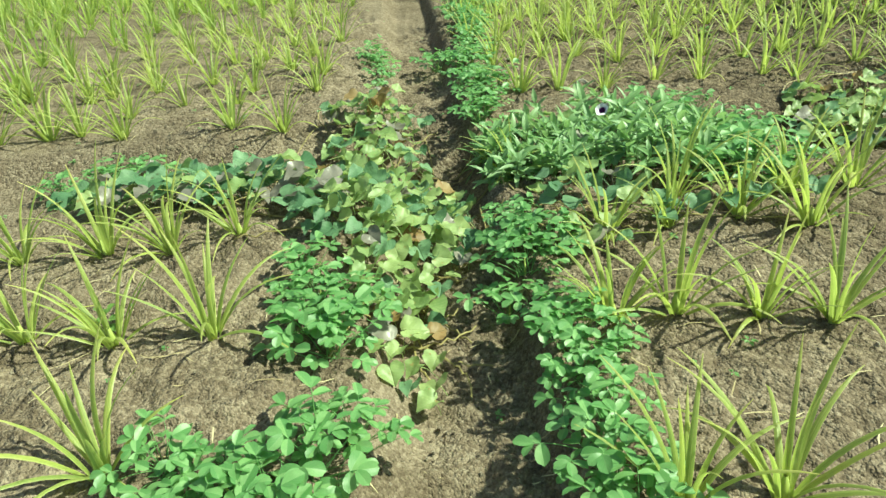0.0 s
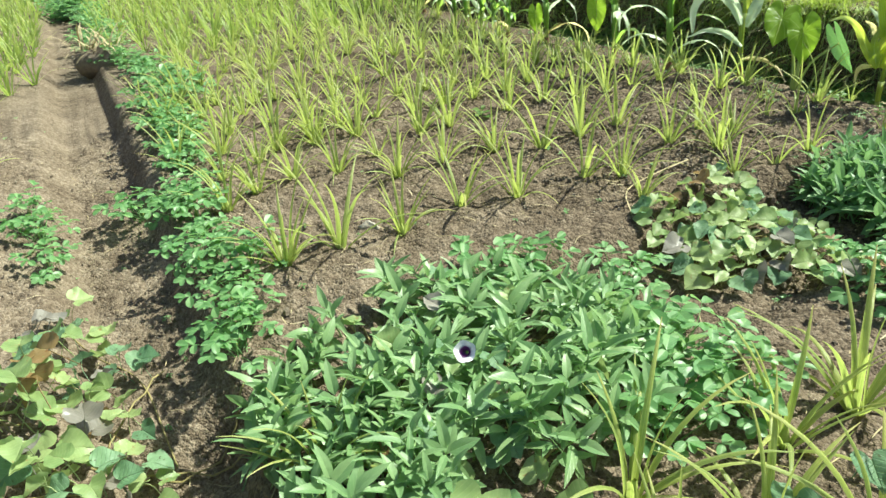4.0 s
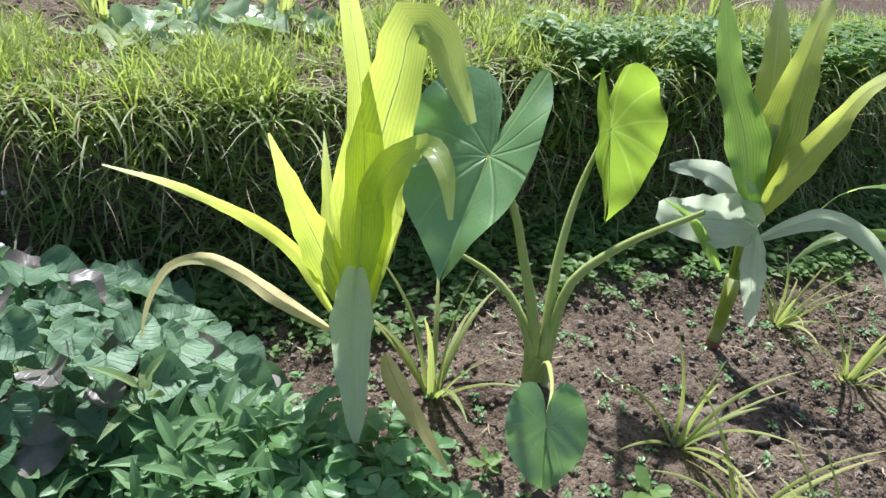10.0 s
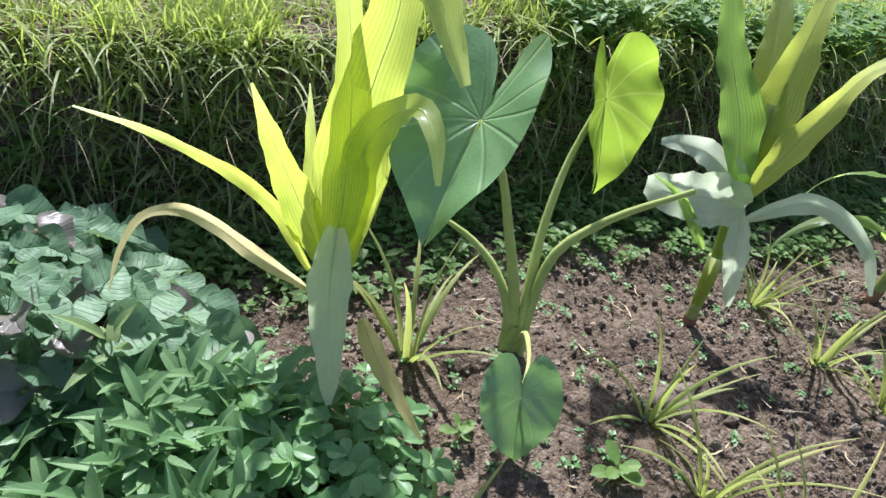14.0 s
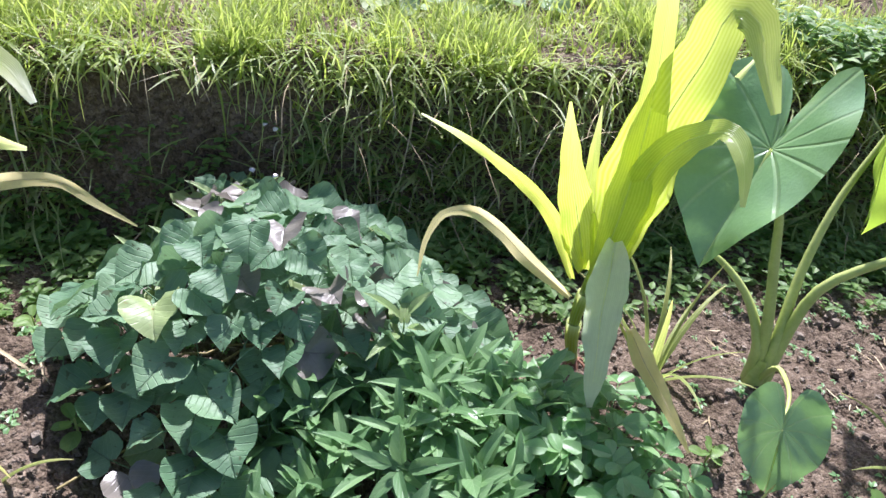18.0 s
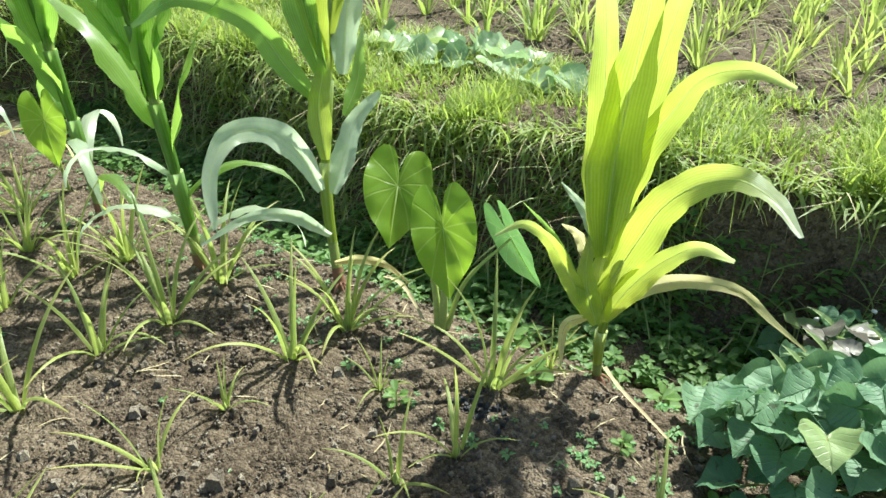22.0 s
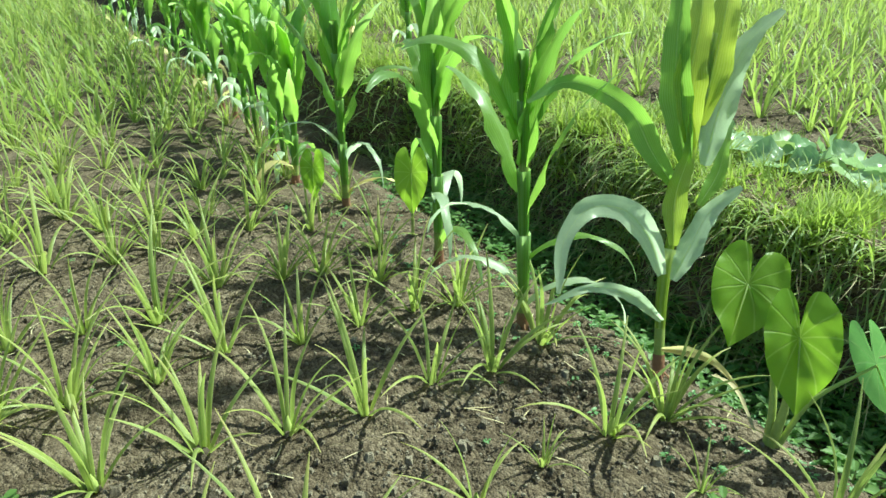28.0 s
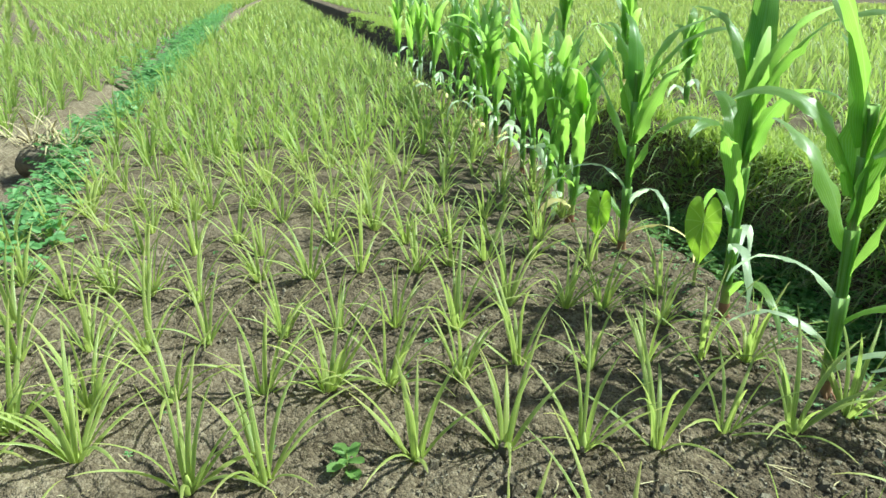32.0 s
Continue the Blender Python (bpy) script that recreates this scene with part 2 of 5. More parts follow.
M_CORN_LIT.node_tree.nodes["Principled BSDF"].inputs["Coat Roughness"].default_value = 0.3
# whitened copy of the corn leaf: sky glare painted into the base colour
M_CORN_SHEEN = leaf_material("corn_leaf_sheen", (0.45, 0.57, 0.37), (0.7, 0.77, 0.57), (0.84, 0.88, 0.74), (0.84, 0.96, 0.58), 0.56, 0.3, "strap", False, 3.6, vein_amount=0.35)
M_CORN_SHEEN.node_tree.nodes["Principled BSDF"].inputs["Coat Weight"].default_value = 0.8
M_CORN_SHEEN.node_tree.nodes["Principled BSDF"].inputs["Coat Roughness"].default_value = 0.35
M_CORN_DRY = leaf_material("corn_leaf_withered", (0.66, 0.55, 0.22), (0.9, 0.81, 0.44), (0.62, 0.48, 0.24), (1.0, 0.92, 0.48), 0.66, 0.6, "strap", False, 3.0, vein_amount=0.45)
M_TARO = leaf_material("taro_leaf_green", (0.15, 0.3, 0.12), (0.27, 0.45, 0.2), (0.42, 0.55, 0.3), (0.34, 0.7, 0.08), 0.3, 0.34, "radial", False, 3.4, vein_amount=0.45, relief=0.6)
M_TARO.node_tree.nodes["Principled BSDF"].inputs["Coat Weight"].default_value = 0.9
M_TARO.node_tree.nodes["Principled BSDF"].inputs["Coat Roughness"].default_value = 0.22
# lit copy of the taro leaf: backlight is painted into its yellower colour
M_TARO_LIT = leaf_material("taro_leaf_lit", (0.17, 0.32, 0.03), (0.28, 0.42, 0.05), (0.56, 0.66, 0.2), (0.62, 0.86, 0.05), 0.58, 0.36, "radial", False, 3.4, vein_amount=0.6, relief=0.35)
M_PETIOLE = plain_material("pale_green_stalk", [(0.25, (0.3, 0.38, 0.08)), (0.75, (0.55, 0.6, 0.22))], 9.0, 0.45, 0.1)
M_SPUD = leaf_material("sweet_potato_leaf", (0.08, 0.18, 0.09), (0.255, 0.395, 0.225), (0.44, 0.57, 0.4), (0.38, 0.64, 0.2), 0.27, 0.5, "blade", False, 4.5, spots=(0.06, 0.06, 0.03), vein_amount=0.3, relief=0.6)
M_SPUD.node_tree.nodes["Principled BSDF"].inputs["Specular IOR Level"].default_value = 0.33
M_SPUD_OLD = leaf_material("ageing_sweet_potato_leaf", (0.2, 0.31, 0.11), (0.42, 0.5, 0.22), (0.6, 0.62, 0.36), (0.6, 0.76, 0.2), 0.3, 0.42, "blade", False, 5.0, spots=(0.34, 0.24, 0.1), vein_amount=0.4, relief=0.3)
M_SPUD_RED = leaf_material("orange_brown_leaf", (0.24, 0.14, 0.06), (0.42, 0.3, 0.14), (0.46, 0.36, 0.2), (0.5, 0.34, 0.14), 0.3, 0.5, "blade", False, 5.0, spots=(0.25, 0.1, 0.04))
M_SPUD_PURPLE = leaf_material("purple_tinged_leaf", (0.14, 0.13, 0.1), (0.34, 0.31, 0.27), (0.34, 0.32, 0.28), (0.34, 0.26, 0.24), 0.2, 0.33, "blade", False, 5.0)
M_SQUASH = leaf_material("pale_squash_leaf", (0.24, 0.38, 0.17), (0.5, 0.6, 0.38), (0.6, 0.68, 0.48), (0.5, 0.74, 0.2), 0.28, 0.3, "blade", False, 4.0, vein_amount=0.4, relief=0.4)
M_SHOOT = leaf_material("lance_leaf_green", (0.13, 0.26, 0.1), (0.34, 0.47, 0.22), (0.5, 0.6, 0.36), (0.5, 0.76, 0.2), 0.3, 0.38, "blade", True, 4.0, vein_amount=0.35)
M_SHOOT_GREY = leaf_material("grey_green_lance_leaf", (0.095, 0.21, 0.08), (0.26, 0.41, 0.185), (0.48, 0.6, 0.38), (0.45, 0.72, 0.22), 0.3, 0.38, "blade", True, 4.0, vein_amount=0.4)
M_SHOOT_GREY.node_tree.nodes["Principled BSDF"].inputs["Specular IOR Level"].default_value = 0.28
M_PEANUT = leaf_material("peanut_leaf_green", (0.1, 0.25, 0.08), (0.28, 0.46, 0.19), (0.42, 0.56, 0.3), (0.46, 0.78, 0.18), 0.35, 0.37, "blade", True, 5.0, vein_amount=0.3)
M_WEED = leaf_material("small_weed_green", (0.07, 0.17, 0.04), (0.22, 0.34, 0.09), (0.32, 0.44, 0.2), (0.45, 0.74, 0.12), 0.35, 0.5, "blade", True, 3.0, vein_amount=0.3)
M_GRASS = leaf_material("bank_grass_green", (0.16, 0.28, 0.04), (0.46, 0.55, 0.1), (0.56, 0.62, 0.24), (0.7, 0.82, 0.12), 0.42, 0.45, "strap", True, 0.6, tips=(0.65, 0.58, 0.3), vein_amount=0.3)
# bank grass again, greyed: the bank face's shade is put into its colour
M_GRASS_SHADED = leaf_material("shaded_bank_grass", (0.16, 0.25, 0.06), (0.48, 0.54, 0.22), (0.58, 0.6, 0.32), (0.62, 0.8, 0.24), 0.45, 0.4, "strap", True, 0.6, tips=(0.56, 0.56, 0.32), vein_amount=0.3)
M_VINE = plain_material("vine_stem", [(0.25, (0.16, 0.13, 0.05)), (0.75, (0.4, 0.33, 0.15))], 25.0, 0.6, 0.2)
M_STALK = plain_material("corn_stalk", [(0.2, (0.2, 0.22, 0.06)), (0.5, (0.3, 0.36, 0.1)), (0.8, (0.42, 0.48, 0.17))], 5.0, 0.45, 0.15)
M_PETAL = plain_material("white_petal", [(0.2, (0.72, 0.68, 0.74)), (0.8, (0.85, 0.83, 0.85))], 40.0, 0.6, 0.1)
M_THROAT = plain_material("purple_throat", [(0.2, (0.1, 0.02, 0.12)), (0.8, (0.2, 0.05, 0.22))], 40.0, 0.6, 0.1)
M_RIB = leaf_material("pale_midrib", (0.5, 0.6, 0.24), (0.72, 0.78, 0.42), (0.8, 0.84, 0.5), (0.85, 0.92, 0.3), 0.6, 0.5, "blade", False, 1.0, vein_amount=0.1, relief=0.1)
M_STONE = plain_material("pale_stone", [(0.25, (0.22, 0.19, 0.15)), (0.75, (0.5, 0.45, 0.38))], 18.0, 0.9, 0.5)
M_DARK_CRUMB = plain_material("dark_crumb", [(0.25, (0.015, 0.014, 0.016)), (0.75, (0.1, 0.095, 0.1))], 25.0, 0.95, 0.8)
M_STALK_FOOT = plain_material("purplish_stalk_foot", [(0.2, (0.16, 0.07, 0.05)), (0.5, (0.28, 0.14, 0.09)), (0.8, (0.36, 0.28, 0.14))], 8.0, 0.6, 0.2)

# ---- mesh helpers ----
rng = np.random.default_rng(7)
N_ = np.array


class Geo:
    """Quads gathered from many small pieces: points, faces, leaf coordinates."""

    def __init__(self):
        self.v, self.f, self.uv, self.n = [], [], [], 0

    def add(self, v, f, uv=None):
        self.v.append(N_(v, float))
        self.f.append(N_(f, int) + self.n)
        self.uv.append(N_(uv, float) if uv is not None else np.zeros((len(v), 2)))
        self.n += len(v)
        return self

    def arrays(self):
        return np.concatenate(self.v), np.concatenate(self.f), np.concatenate(self.uv)

    def mesh(self, name, material, smooth=True):
        v, f, uv = self.arrays()
        me = bpy.data.meshes.new(name)
        me.vertices.add(len(v))
        me.vertices.foreach_set("co", v.astype(np.float32).ravel())
        me.loops.add(4 * len(f))
        me.loops.foreach_set("vertex_index", f.astype(np.int32).ravel())
        me.polygons.add(len(f))
        me.polygons.foreach_set("loop_start", np.arange(0, 4 * len(f), 4, dtype=np.int32))
        me.polygons.foreach_set("use_smooth", np.full(len(f), smooth))
        lay = me.uv_layers.new(name="leaf")
        lay.data.foreach_set("uv", uv[f.ravel()].astype(np.float32).ravel())
        me.update(calc_edges=True)
        me.materials.append(material)
        return me


def unit(a):
    a = N_(a, float)
    return a / np.maximum(np.linalg.norm(a, axis=-1, keepdims=True), 1e-9)


def grid_faces(rows, cols):
    i = np.arange(rows - 1)[:, None] * cols + np.arange(cols - 1)
    return np.stack([i, i + 1, i + cols + 1, i + cols], -1).reshape(-1, 4)


def strip(line, widths, normal, fold=0.25, cols=3, wave=0.0, waves=5.0, phase=0.0, twist=0.0):
    """A ribbon leaf along a centre line, folded along its midrib, with a wavy edge."""
    line = N_(line, float)
    k = len(line)
    tangent = unit(np.gradient(line, axis=0))
    nrm = N_(normal, float)
    nrm = np.broadcast_to(nrm, (k, 3)) if nrm.ndim == 1 else nrm
    side = unit(np.cross(tangent, nrm))
    up = np.cross(side, tangent)
    s = np.linspace(0, 1, k)
    if twist:
        a = twist * s[:, None]
        side, up = side * np.cos(a) + up * np.sin(a), up * np.cos(a) - side * np.sin(a)
    c = np.linspace(-1, 1, cols)
    if wave:
        fine_wave = 0.45 * wave * np.sin(phase * 2 + 2.7 * waves * 6.28 * s[:, None] + (c[None, :] > 0) * 2.3) * np.abs(c)[None, :] ** 3
    else:
        fine_wave = 0.0
    fold = N_(fold, float).reshape(-1, 1)
    lift = fold * np.abs(c)[None, :] ** 1.3 + wave * np.sin(phase + waves * 6.28 * s[:, None] + (c[None, :] > 0) * 1.7) * np.abs(c)[None, :] ** 2 + fine_wave
    w = N_(widths)[:, None, None] * 0.5
    v = line[:, None] + side[:, None] * c[None, :, None] * w + up[:, None] * lift[:, :, None] * w
    uv = np.stack(np.broadcast_arrays(c[None, :], s[:, None]), -1)
    return v.reshape(-1, 3), grid_faces(k, cols), uv.reshape(-1, 2)


def arc(base, az, elev, droop, length, k=8, power=1.4, bend=0.0):
    """A stem or leaf line that starts at an angle and droops on its way. Angles in degrees."""
    s = np.linspace(0, 1, k)
    e = np.radians(elev - droop * s**power)
    a = np.radians(az + bend * s)
    step = np.stack([np.cos(a) * np.cos(e), np.sin(a) * np.cos(e), np.sin(e)], -1) * length / (k - 1)
    return N_(base) + np.concatenate([np.zeros((1, 3)), np.cumsum((step[1:] + step[:-1]) / 2, 0)])


def upside(line, az):
    """Normals for a drooping leaf: across its sideways direction."""
    t = unit(np.gradient(line, axis=0))
    a = np.radians(az)
    side = N_([-math.sin(a), math.cos(a), 0.0])
    return np.cross(t, side) * -1.0


def tube(line, radii, sides=6):
    line = N_(line, float)
    k = len(line)
    t = unit(np.gradient(line, axis=0))
    ref = N_([0.31, 0.13, 0.94]) if abs(t[:, 2]).mean() < 0.8 else N_([0.97, 0.2, 0.1])
    a = unit(np.cross(t, ref))
    b = np.cross(t, a)
    ang = np.linspace(0, 2 * np.pi, sides + 1)
    r = N_(radii, float).reshape(-1, 1, 1) * np.ones((k, 1, 1))
    v = line[:, None] + r * (a[:, None] * np.cos(ang)[None, :, None] + b[:, None] * np.sin(ang)[None, :, None])
    uv = np.stack(np.broadcast_arrays((ang / 3.14 - 1)[None, :], np.linspace(0, 1, k)[:, None]), -1)
    return v.reshape(-1, 3), grid_faces(k, sides + 1), uv.reshape(-1, 2)


def blade(width, length, lobe=0.22, notch=0.06, shape=1.0, rows=9, cols=3, cup=0.12, curl=0.25, ripple=0.05, seed=0, fold=0.15, oval=0.0):
    """A leaf blade in its own frame: attached at the origin, tip towards +y, top towards +z; heart-lobed where lobe > 0."""
    r = np.random.default_rng(seed)
    g = Geo()
    s = np.linspace(-lobe, 1, rows)
    q = (s + lobe) / (1 + lobe)
    half = np.clip(q, 0, 1) ** (0.42 * shape) * (1 - np.clip(q, 0, 1) ** (1.65 * shape)) ** 0.95
    if oval:
        half = np.sqrt(np.clip(1 - (2 * q - 1) ** 2, 0, 1)) * (1 + oval * (q - 0.5))
    half = np.maximum(half / half.max(), 0.0) * width / 2
    half[-1], half[0] = 0.002 * width, 0.02 * width
    inner = np.where(s < 0, notch * width * np.minimum(-s * 20, 1) + (-s) * width * 0.13, 0.0)
    if lobe:
        half = np.maximum(half, inner + 0.02 * width)
    ph = r.uniform(0, 6.28, 2)
    for sign in (-1, 1):
        c = np.linspace(0, 1, cols)
        x = inner[:, None] + (half - inner)[:, None] * c
        y = np.broadcast_to((s * length)[:, None], x.shape)
        xn = x / (width / 2)
        z = fold * x + cup * width * xn**2 - curl * length * np.clip(s, 0, 1)[:, None] ** 2 + ripple * width * np.sin(ph[0] + 9 * s[:, None] + sign) * xn**2
        z = z + ripple * 0.6 * width * np.sin(ph[1] + 5 * xn + 4 * s[:, None])
        v = np.stack([sign * x, y, z], -1).reshape(-1, 3)
        uv = np.stack([sign * xn, np.broadcast_to(s[:, None], x.shape)], -1).reshape(-1, 2)
        f = grid_faces(rows, cols)
        g.add(v, f if sign > 0 else f[:, ::-1], uv)
    return g.arrays()


TARO_EDGE = ((0, 1.0), (8, 0.88), (22, 0.77), (45, 0.7), (75, 0.66), (105, 0.66), (130, 0.7), (150, 0.72), (163, 0.64), (172, 0.42), (180, 0.12))
SPUD_EDGE = ((0, 1.0), (8, 0.86), (25, 0.74), (50, 0.69), (80, 0.66), (110, 0.64), (135, 0.6), (152, 0.54), (166, 0.4), (180, 0.12))


def heart(width, length, edge, rings=6, sectors=17, cup=0.05, curl=0.12, ripple=0.02, seed=0, fold=0.12, quilt=0.0, other=None):
    """A heart-shaped blade, attached at the origin, tip towards +y, top towards +z, drawn outwards from the stalk."""
    r = np.random.default_rng(seed)
    g = Geo()
    th = np.linspace(0, 180, sectors)
    fine_th = np.linspace(0, 180, 181)
    fr = np.interp(fine_th, *zip(*edge))
    fr = np.convolve(np.pad(fr, 6, mode="reflect"), np.ones(7) / 7, "same")[6:-6]
    rad = np.interp(th, fine_th, fr)
    rad[0] = 1.0
    ex, ey = rad * np.sin(np.radians(th)), rad * np.cos(np.radians(th))
    ex = ex * width / 2 / ex.max()
    ph = r.uniform(0, 6.28, 3)
    t = np.linspace(0.02, 1, rings)[:, None]
    for sign in (-1, 1):
        tilt = fold if sign < 0 or other is None else other
        x, y = t * ex / math.sqrt(1 + tilt * tilt), t * ey * length
        xn, yn = x / (width / 2), y / length
        z = tilt * x + cup * width * xn**2 - curl * length * np.clip(yn, 0, 1) ** 2
        z = z + ripple * width * (np.sin(ph[0] + 9 * yn + sign) * t**3 + 0.7 * np.sin(ph[1] + 5 * sign * xn + 4 * yn) + 0.5 * np.sin(ph[2] + 15 * yn + 3 * sign) * t**4)
        z = z + quilt * width * np.abs(np.sin(3.14 * 4.0 * (yn - 0.55 * xn))) * np.sqrt(np.clip(xn, 0, 1))
        v = np.stack([sign * x, y, z], -1).reshape(-1, 3)
        f = grid_faces(rings, sectors)
        g.add(v, f[:, ::-1] if sign > 0 else f, np.stack([sign * xn, yn], -1).reshape(-1, 2))
    return g.arrays()


def placed(piece, at, tip, normal, size=1.0):
    """A blade moved to a place, with its tip and its top turned the given ways."""
    v, f, uv = piece
    y = unit(tip)
    x = unit(np.cross(y, N_(normal, float)))
    z = np.cross(x, y)
    return v * size @ np.stack([x, y, z]) + N_(at), f, uv


def part(name, geo, material, parent=None, label="", smooth=True):
    ob = new(name, geo.mesh(name, material, smooth) if isinstance(geo, Geo) else geo)
    if parent:
        ob.parent = parent
    if label:
        tagged(ob, label)
    return ob


def thing(name, x, y, z, label, category, group="", kind=""):
    e = new(name)
    e.location = (x, y, z)
    e.empty_display_size = 0.05
    return tagged(e, label, category, group, kind)


# ---- the lie of the land: u runs along the beds, v across them towards the bank ----
DU, DV = N_([-0.93, 0.37]), N_([0.37, 0.93])
DU, DV = unit(DU), unit(DV)


def to_uv(x, y):
    return x * DU[0] + y * DU[1], x * DV[0] + y * DV[1]


def to_xy(u, v):
    return u * DU[0] + v * DV[0], u * DU[1] + v * DV[1]


def ease(a, b, x):
    t = np.clip((N_(x, float) - a) / (b - a), 0, 1)
    return t * t * (3 - 2 * t)


LUMPS = rng.uniform(0, 6.28, (14, 3))
WAYS = rng.normal(size=(14, 2))


def lumps(u, v):
    """Gentle unevenness of hoed soil."""
    z = 0 * u
    for k, ((p, q, r), w) in enumerate(zip(LUMPS, WAYS)):
        fr = 1.6 * 1.42**k
        z = z + np.sin((u * w[0] + v * w[1]) * fr + p + 0.7 * np.sin(fr * 0.6 * v + q) + 0.6 * np.sin(fr * 0.7 * u + r)) * 0.024 / 1.24**k
    return z


def bank_line(u):
    return 3.62 + 0.07 * np.sin(1.7 * u + 0.6) + 0.04 * np.sin(4.1 * u) + 0.12 * np.exp(-(((u - 0.9) / 0.9) ** 2)) + 0.26 * (1 - ease(-0.6, 0.3, u))


def land(u, v):
    u, v = N_(u, float), N_(v, float)
    rough = lumps(u, v)
    z = rough * 0.36
    z = z - 0.14 * ease(-1.3, -1.12, v) * (1 - ease(-0.86, -0.72, v))
    z = z + 0.03 * (1 - ease(-1.5, -1.3, v))
    across = ease(0.42, 0.62, u) * (1 - ease(1.05, 1.25, u))
    z = z - 0.11 * across * (1 - ease(2.7, 3.0, v))
    z = z - (0.05 + 0.11 * ease(-0.6, 0.6, u)) * ease(2.95, 3.25, v)
    edge = bank_line(u) + 0.1 * rough * 2
    z = z + 0.52 * ease(edge - 0.1, edge + 0.12, v) - 0.04 * ease(edge + 0.2, edge + 0.9, v)
    return z


def land_xy(x, y):
    return land(*to_uv(N_(x, float), N_(y, float)))


def spaced(inner, fine, outer, grow=1.16):
    a = list(np.arange(inner[0], inner[1] + fine, fine))
    step = fine
    while a[-1] < outer[1]:
        step *= grow
        a.append(a[-1] + step)
    step = fine
    b = [a[0]]
    while b[-1] > outer[0]:
        step *= grow
        b.append(b[-1] - step)
    return N_(b[:0:-1] + a)


gu, gv = spaced((-2.3, 4.2), 0.017, (-60, 700)), spaced((-2.3, 4.2), 0.016, (-400, 400))
UU, VV = np.meshgrid(gu, gv, indexing="ij")
ZZ = land(UU, VV)


def softened(a, n):
    """Random heights averaged over a few neighbours, to give crumbs of that size."""
    for _ in range(n):
        a = (a + np.roll(a, 1, 0) + np.roll(a, -1, 0) + np.roll(a, 1, 1) + np.roll(a, -1, 1)) / 5
    return a / a.std()


crumb = 0.0028 * rng.normal(size=UU.shape) + 0.0055 * softened(rng.normal(size=UU.shape), 2) + 0.0045 * softened(rng.normal(size=UU.shape), 9)
near_core = (UU > -2.5) & (UU < 5) & (VV > -2.5) & (VV < 4.4)
ZZ = ZZ + np.where(near_core, crumb, 0.3 * crumb * (np.abs(UU) < 14))
XX, YY = to_xy(UU, VV)
ground_geo = Geo().add(np.stack([XX, YY, ZZ], -1).reshape(-1, 3), grid_faces(len(gu), len(gv))[:, ::-1])
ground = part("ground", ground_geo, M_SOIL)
tagged(ground, "brown crumbly hoed soil in raised beds with furrows and an earth bank", "ground", kind="structure")

# soil clods lying about on the beds
def lump_template(seed):
    r = np.random.default_rng(seed)
    a = np.linspace(0, 2 * np.pi, 6)
    b = N_([-0.5, 0.35, 1.1])
    rad = 1 + r.uniform(-0.35, 0.35, (3, 6))
    rad[:, -1] = rad[:, 0]
    v = np.stack([np.cos(b)[:, None] * np.cos(a) * rad, np.cos(b)[:, None] * np.sin(a) * rad, np.sin(b)[:, None] * rad * 0.7], -1)
    return v.reshape(-1, 3), np.concatenate([grid_faces(3, 6), [(12, 13, 14, 15), (12, 15, 16, 17)]]), np.zeros((18, 2))


def scattered(templates, xyz, turn, size, tilt=0.0):
    """One Geo of many copies of some templates, each turned about z, tipped a little and scaled."""
    g = Geo()
    pick = rng.integers(0, len(templates), len(xyz))
    for k, (tv, tf, tuv) in enumerate(templates):
        sel = np.where(pick == k)[0]
        if not len(sel):
            continue
        c, s = np.cos(turn[sel])[:, None], np.sin(turn[sel])[:, None]
        z0 = size[sel][:, None]
        x, y, z = tv[None, :, 0] * z0, tv[None, :, 1] * z0, tv[None, :, 2] * z0
        px, py = c * x - s * y, s * x + c * y
        if tilt:
            kx, ky = rng.normal(0, tilt, (2, len(sel), 1))
            px, py = px + kx * z, py + ky * z
        v = np.stack([px, py, z], -1) + xyz[sel][:, None]
        f = tf[None] + (np.arange(len(sel)) * len(tv))[:, None, None]
        g.add(v.reshape(-1, 3), f.reshape(-1, 4), np.broadcast_to(tuv, (len(sel), *tuv.shape)).reshape(-1, 2))
    return g


def crumb_template(seed):
    r = np.random.default_rng(seed)
    a = np.linspace(0, 2 * np.pi, 5)
    rad = r.uniform(0.65, 1.3, (2, 5)) * N_([[1.0], [0.6]])
    rad[:, -1] = rad[:, 0]
    top = r.uniform(0.5, 0.85, 5)
    top[-1] = top[0]
    v = np.stack([np.cos(a) * rad, np.sin(a) * rad, np.stack([-0.35 + 0 * a, top])], -1)
    return v.reshape(-1, 3), np.concatenate([grid_faces(2, 5), [(5, 6, 7, 8)]]), np.zeros((10, 2))


cu = np.r_[rng.uniform(-2.4, 4.6, 20000), rng.uniform(-2.2, 2.9, 36000), rng.uniform(-1.6, 2.8, 12000), rng.uniform(-2.6, 4.6, 14000)]
cv = np.r_[rng.uniform(-2.8, 3.5, 20000), rng.uniform(1.1, 3.4, 36000), rng.uniform(-3.0, -0.3, 12000), rng.uniform(4.5, 6.6, 14000)]
keep = rng.random(len(cu)) < 0.6 + 0.4 * np.sin(3.1 * cu + 1.3 * np.sin(cv * 2)) * np.sin(2.7 * cv)
cu, cv = cu[keep], cv[keep]
cx, cy = to_xy(cu, cv)
csize = np.exp(rng.normal(-5.32, 0.5, len(cu))) * np.where(cv < 0.6, 0.6, 1.0)
clods = scattered([crumb_template(k) for k in range(9)], np.stack([cx, cy, land(cu, cv) + csize * 0.35], -1), rng.uniform(0, 6.28, len(cu)), csize)
tagged(part("soil_clods", clods, M_CLOD, smooth=False), "small dry clods of brown soil scattered over the beds", "soil clods", kind="stuff")
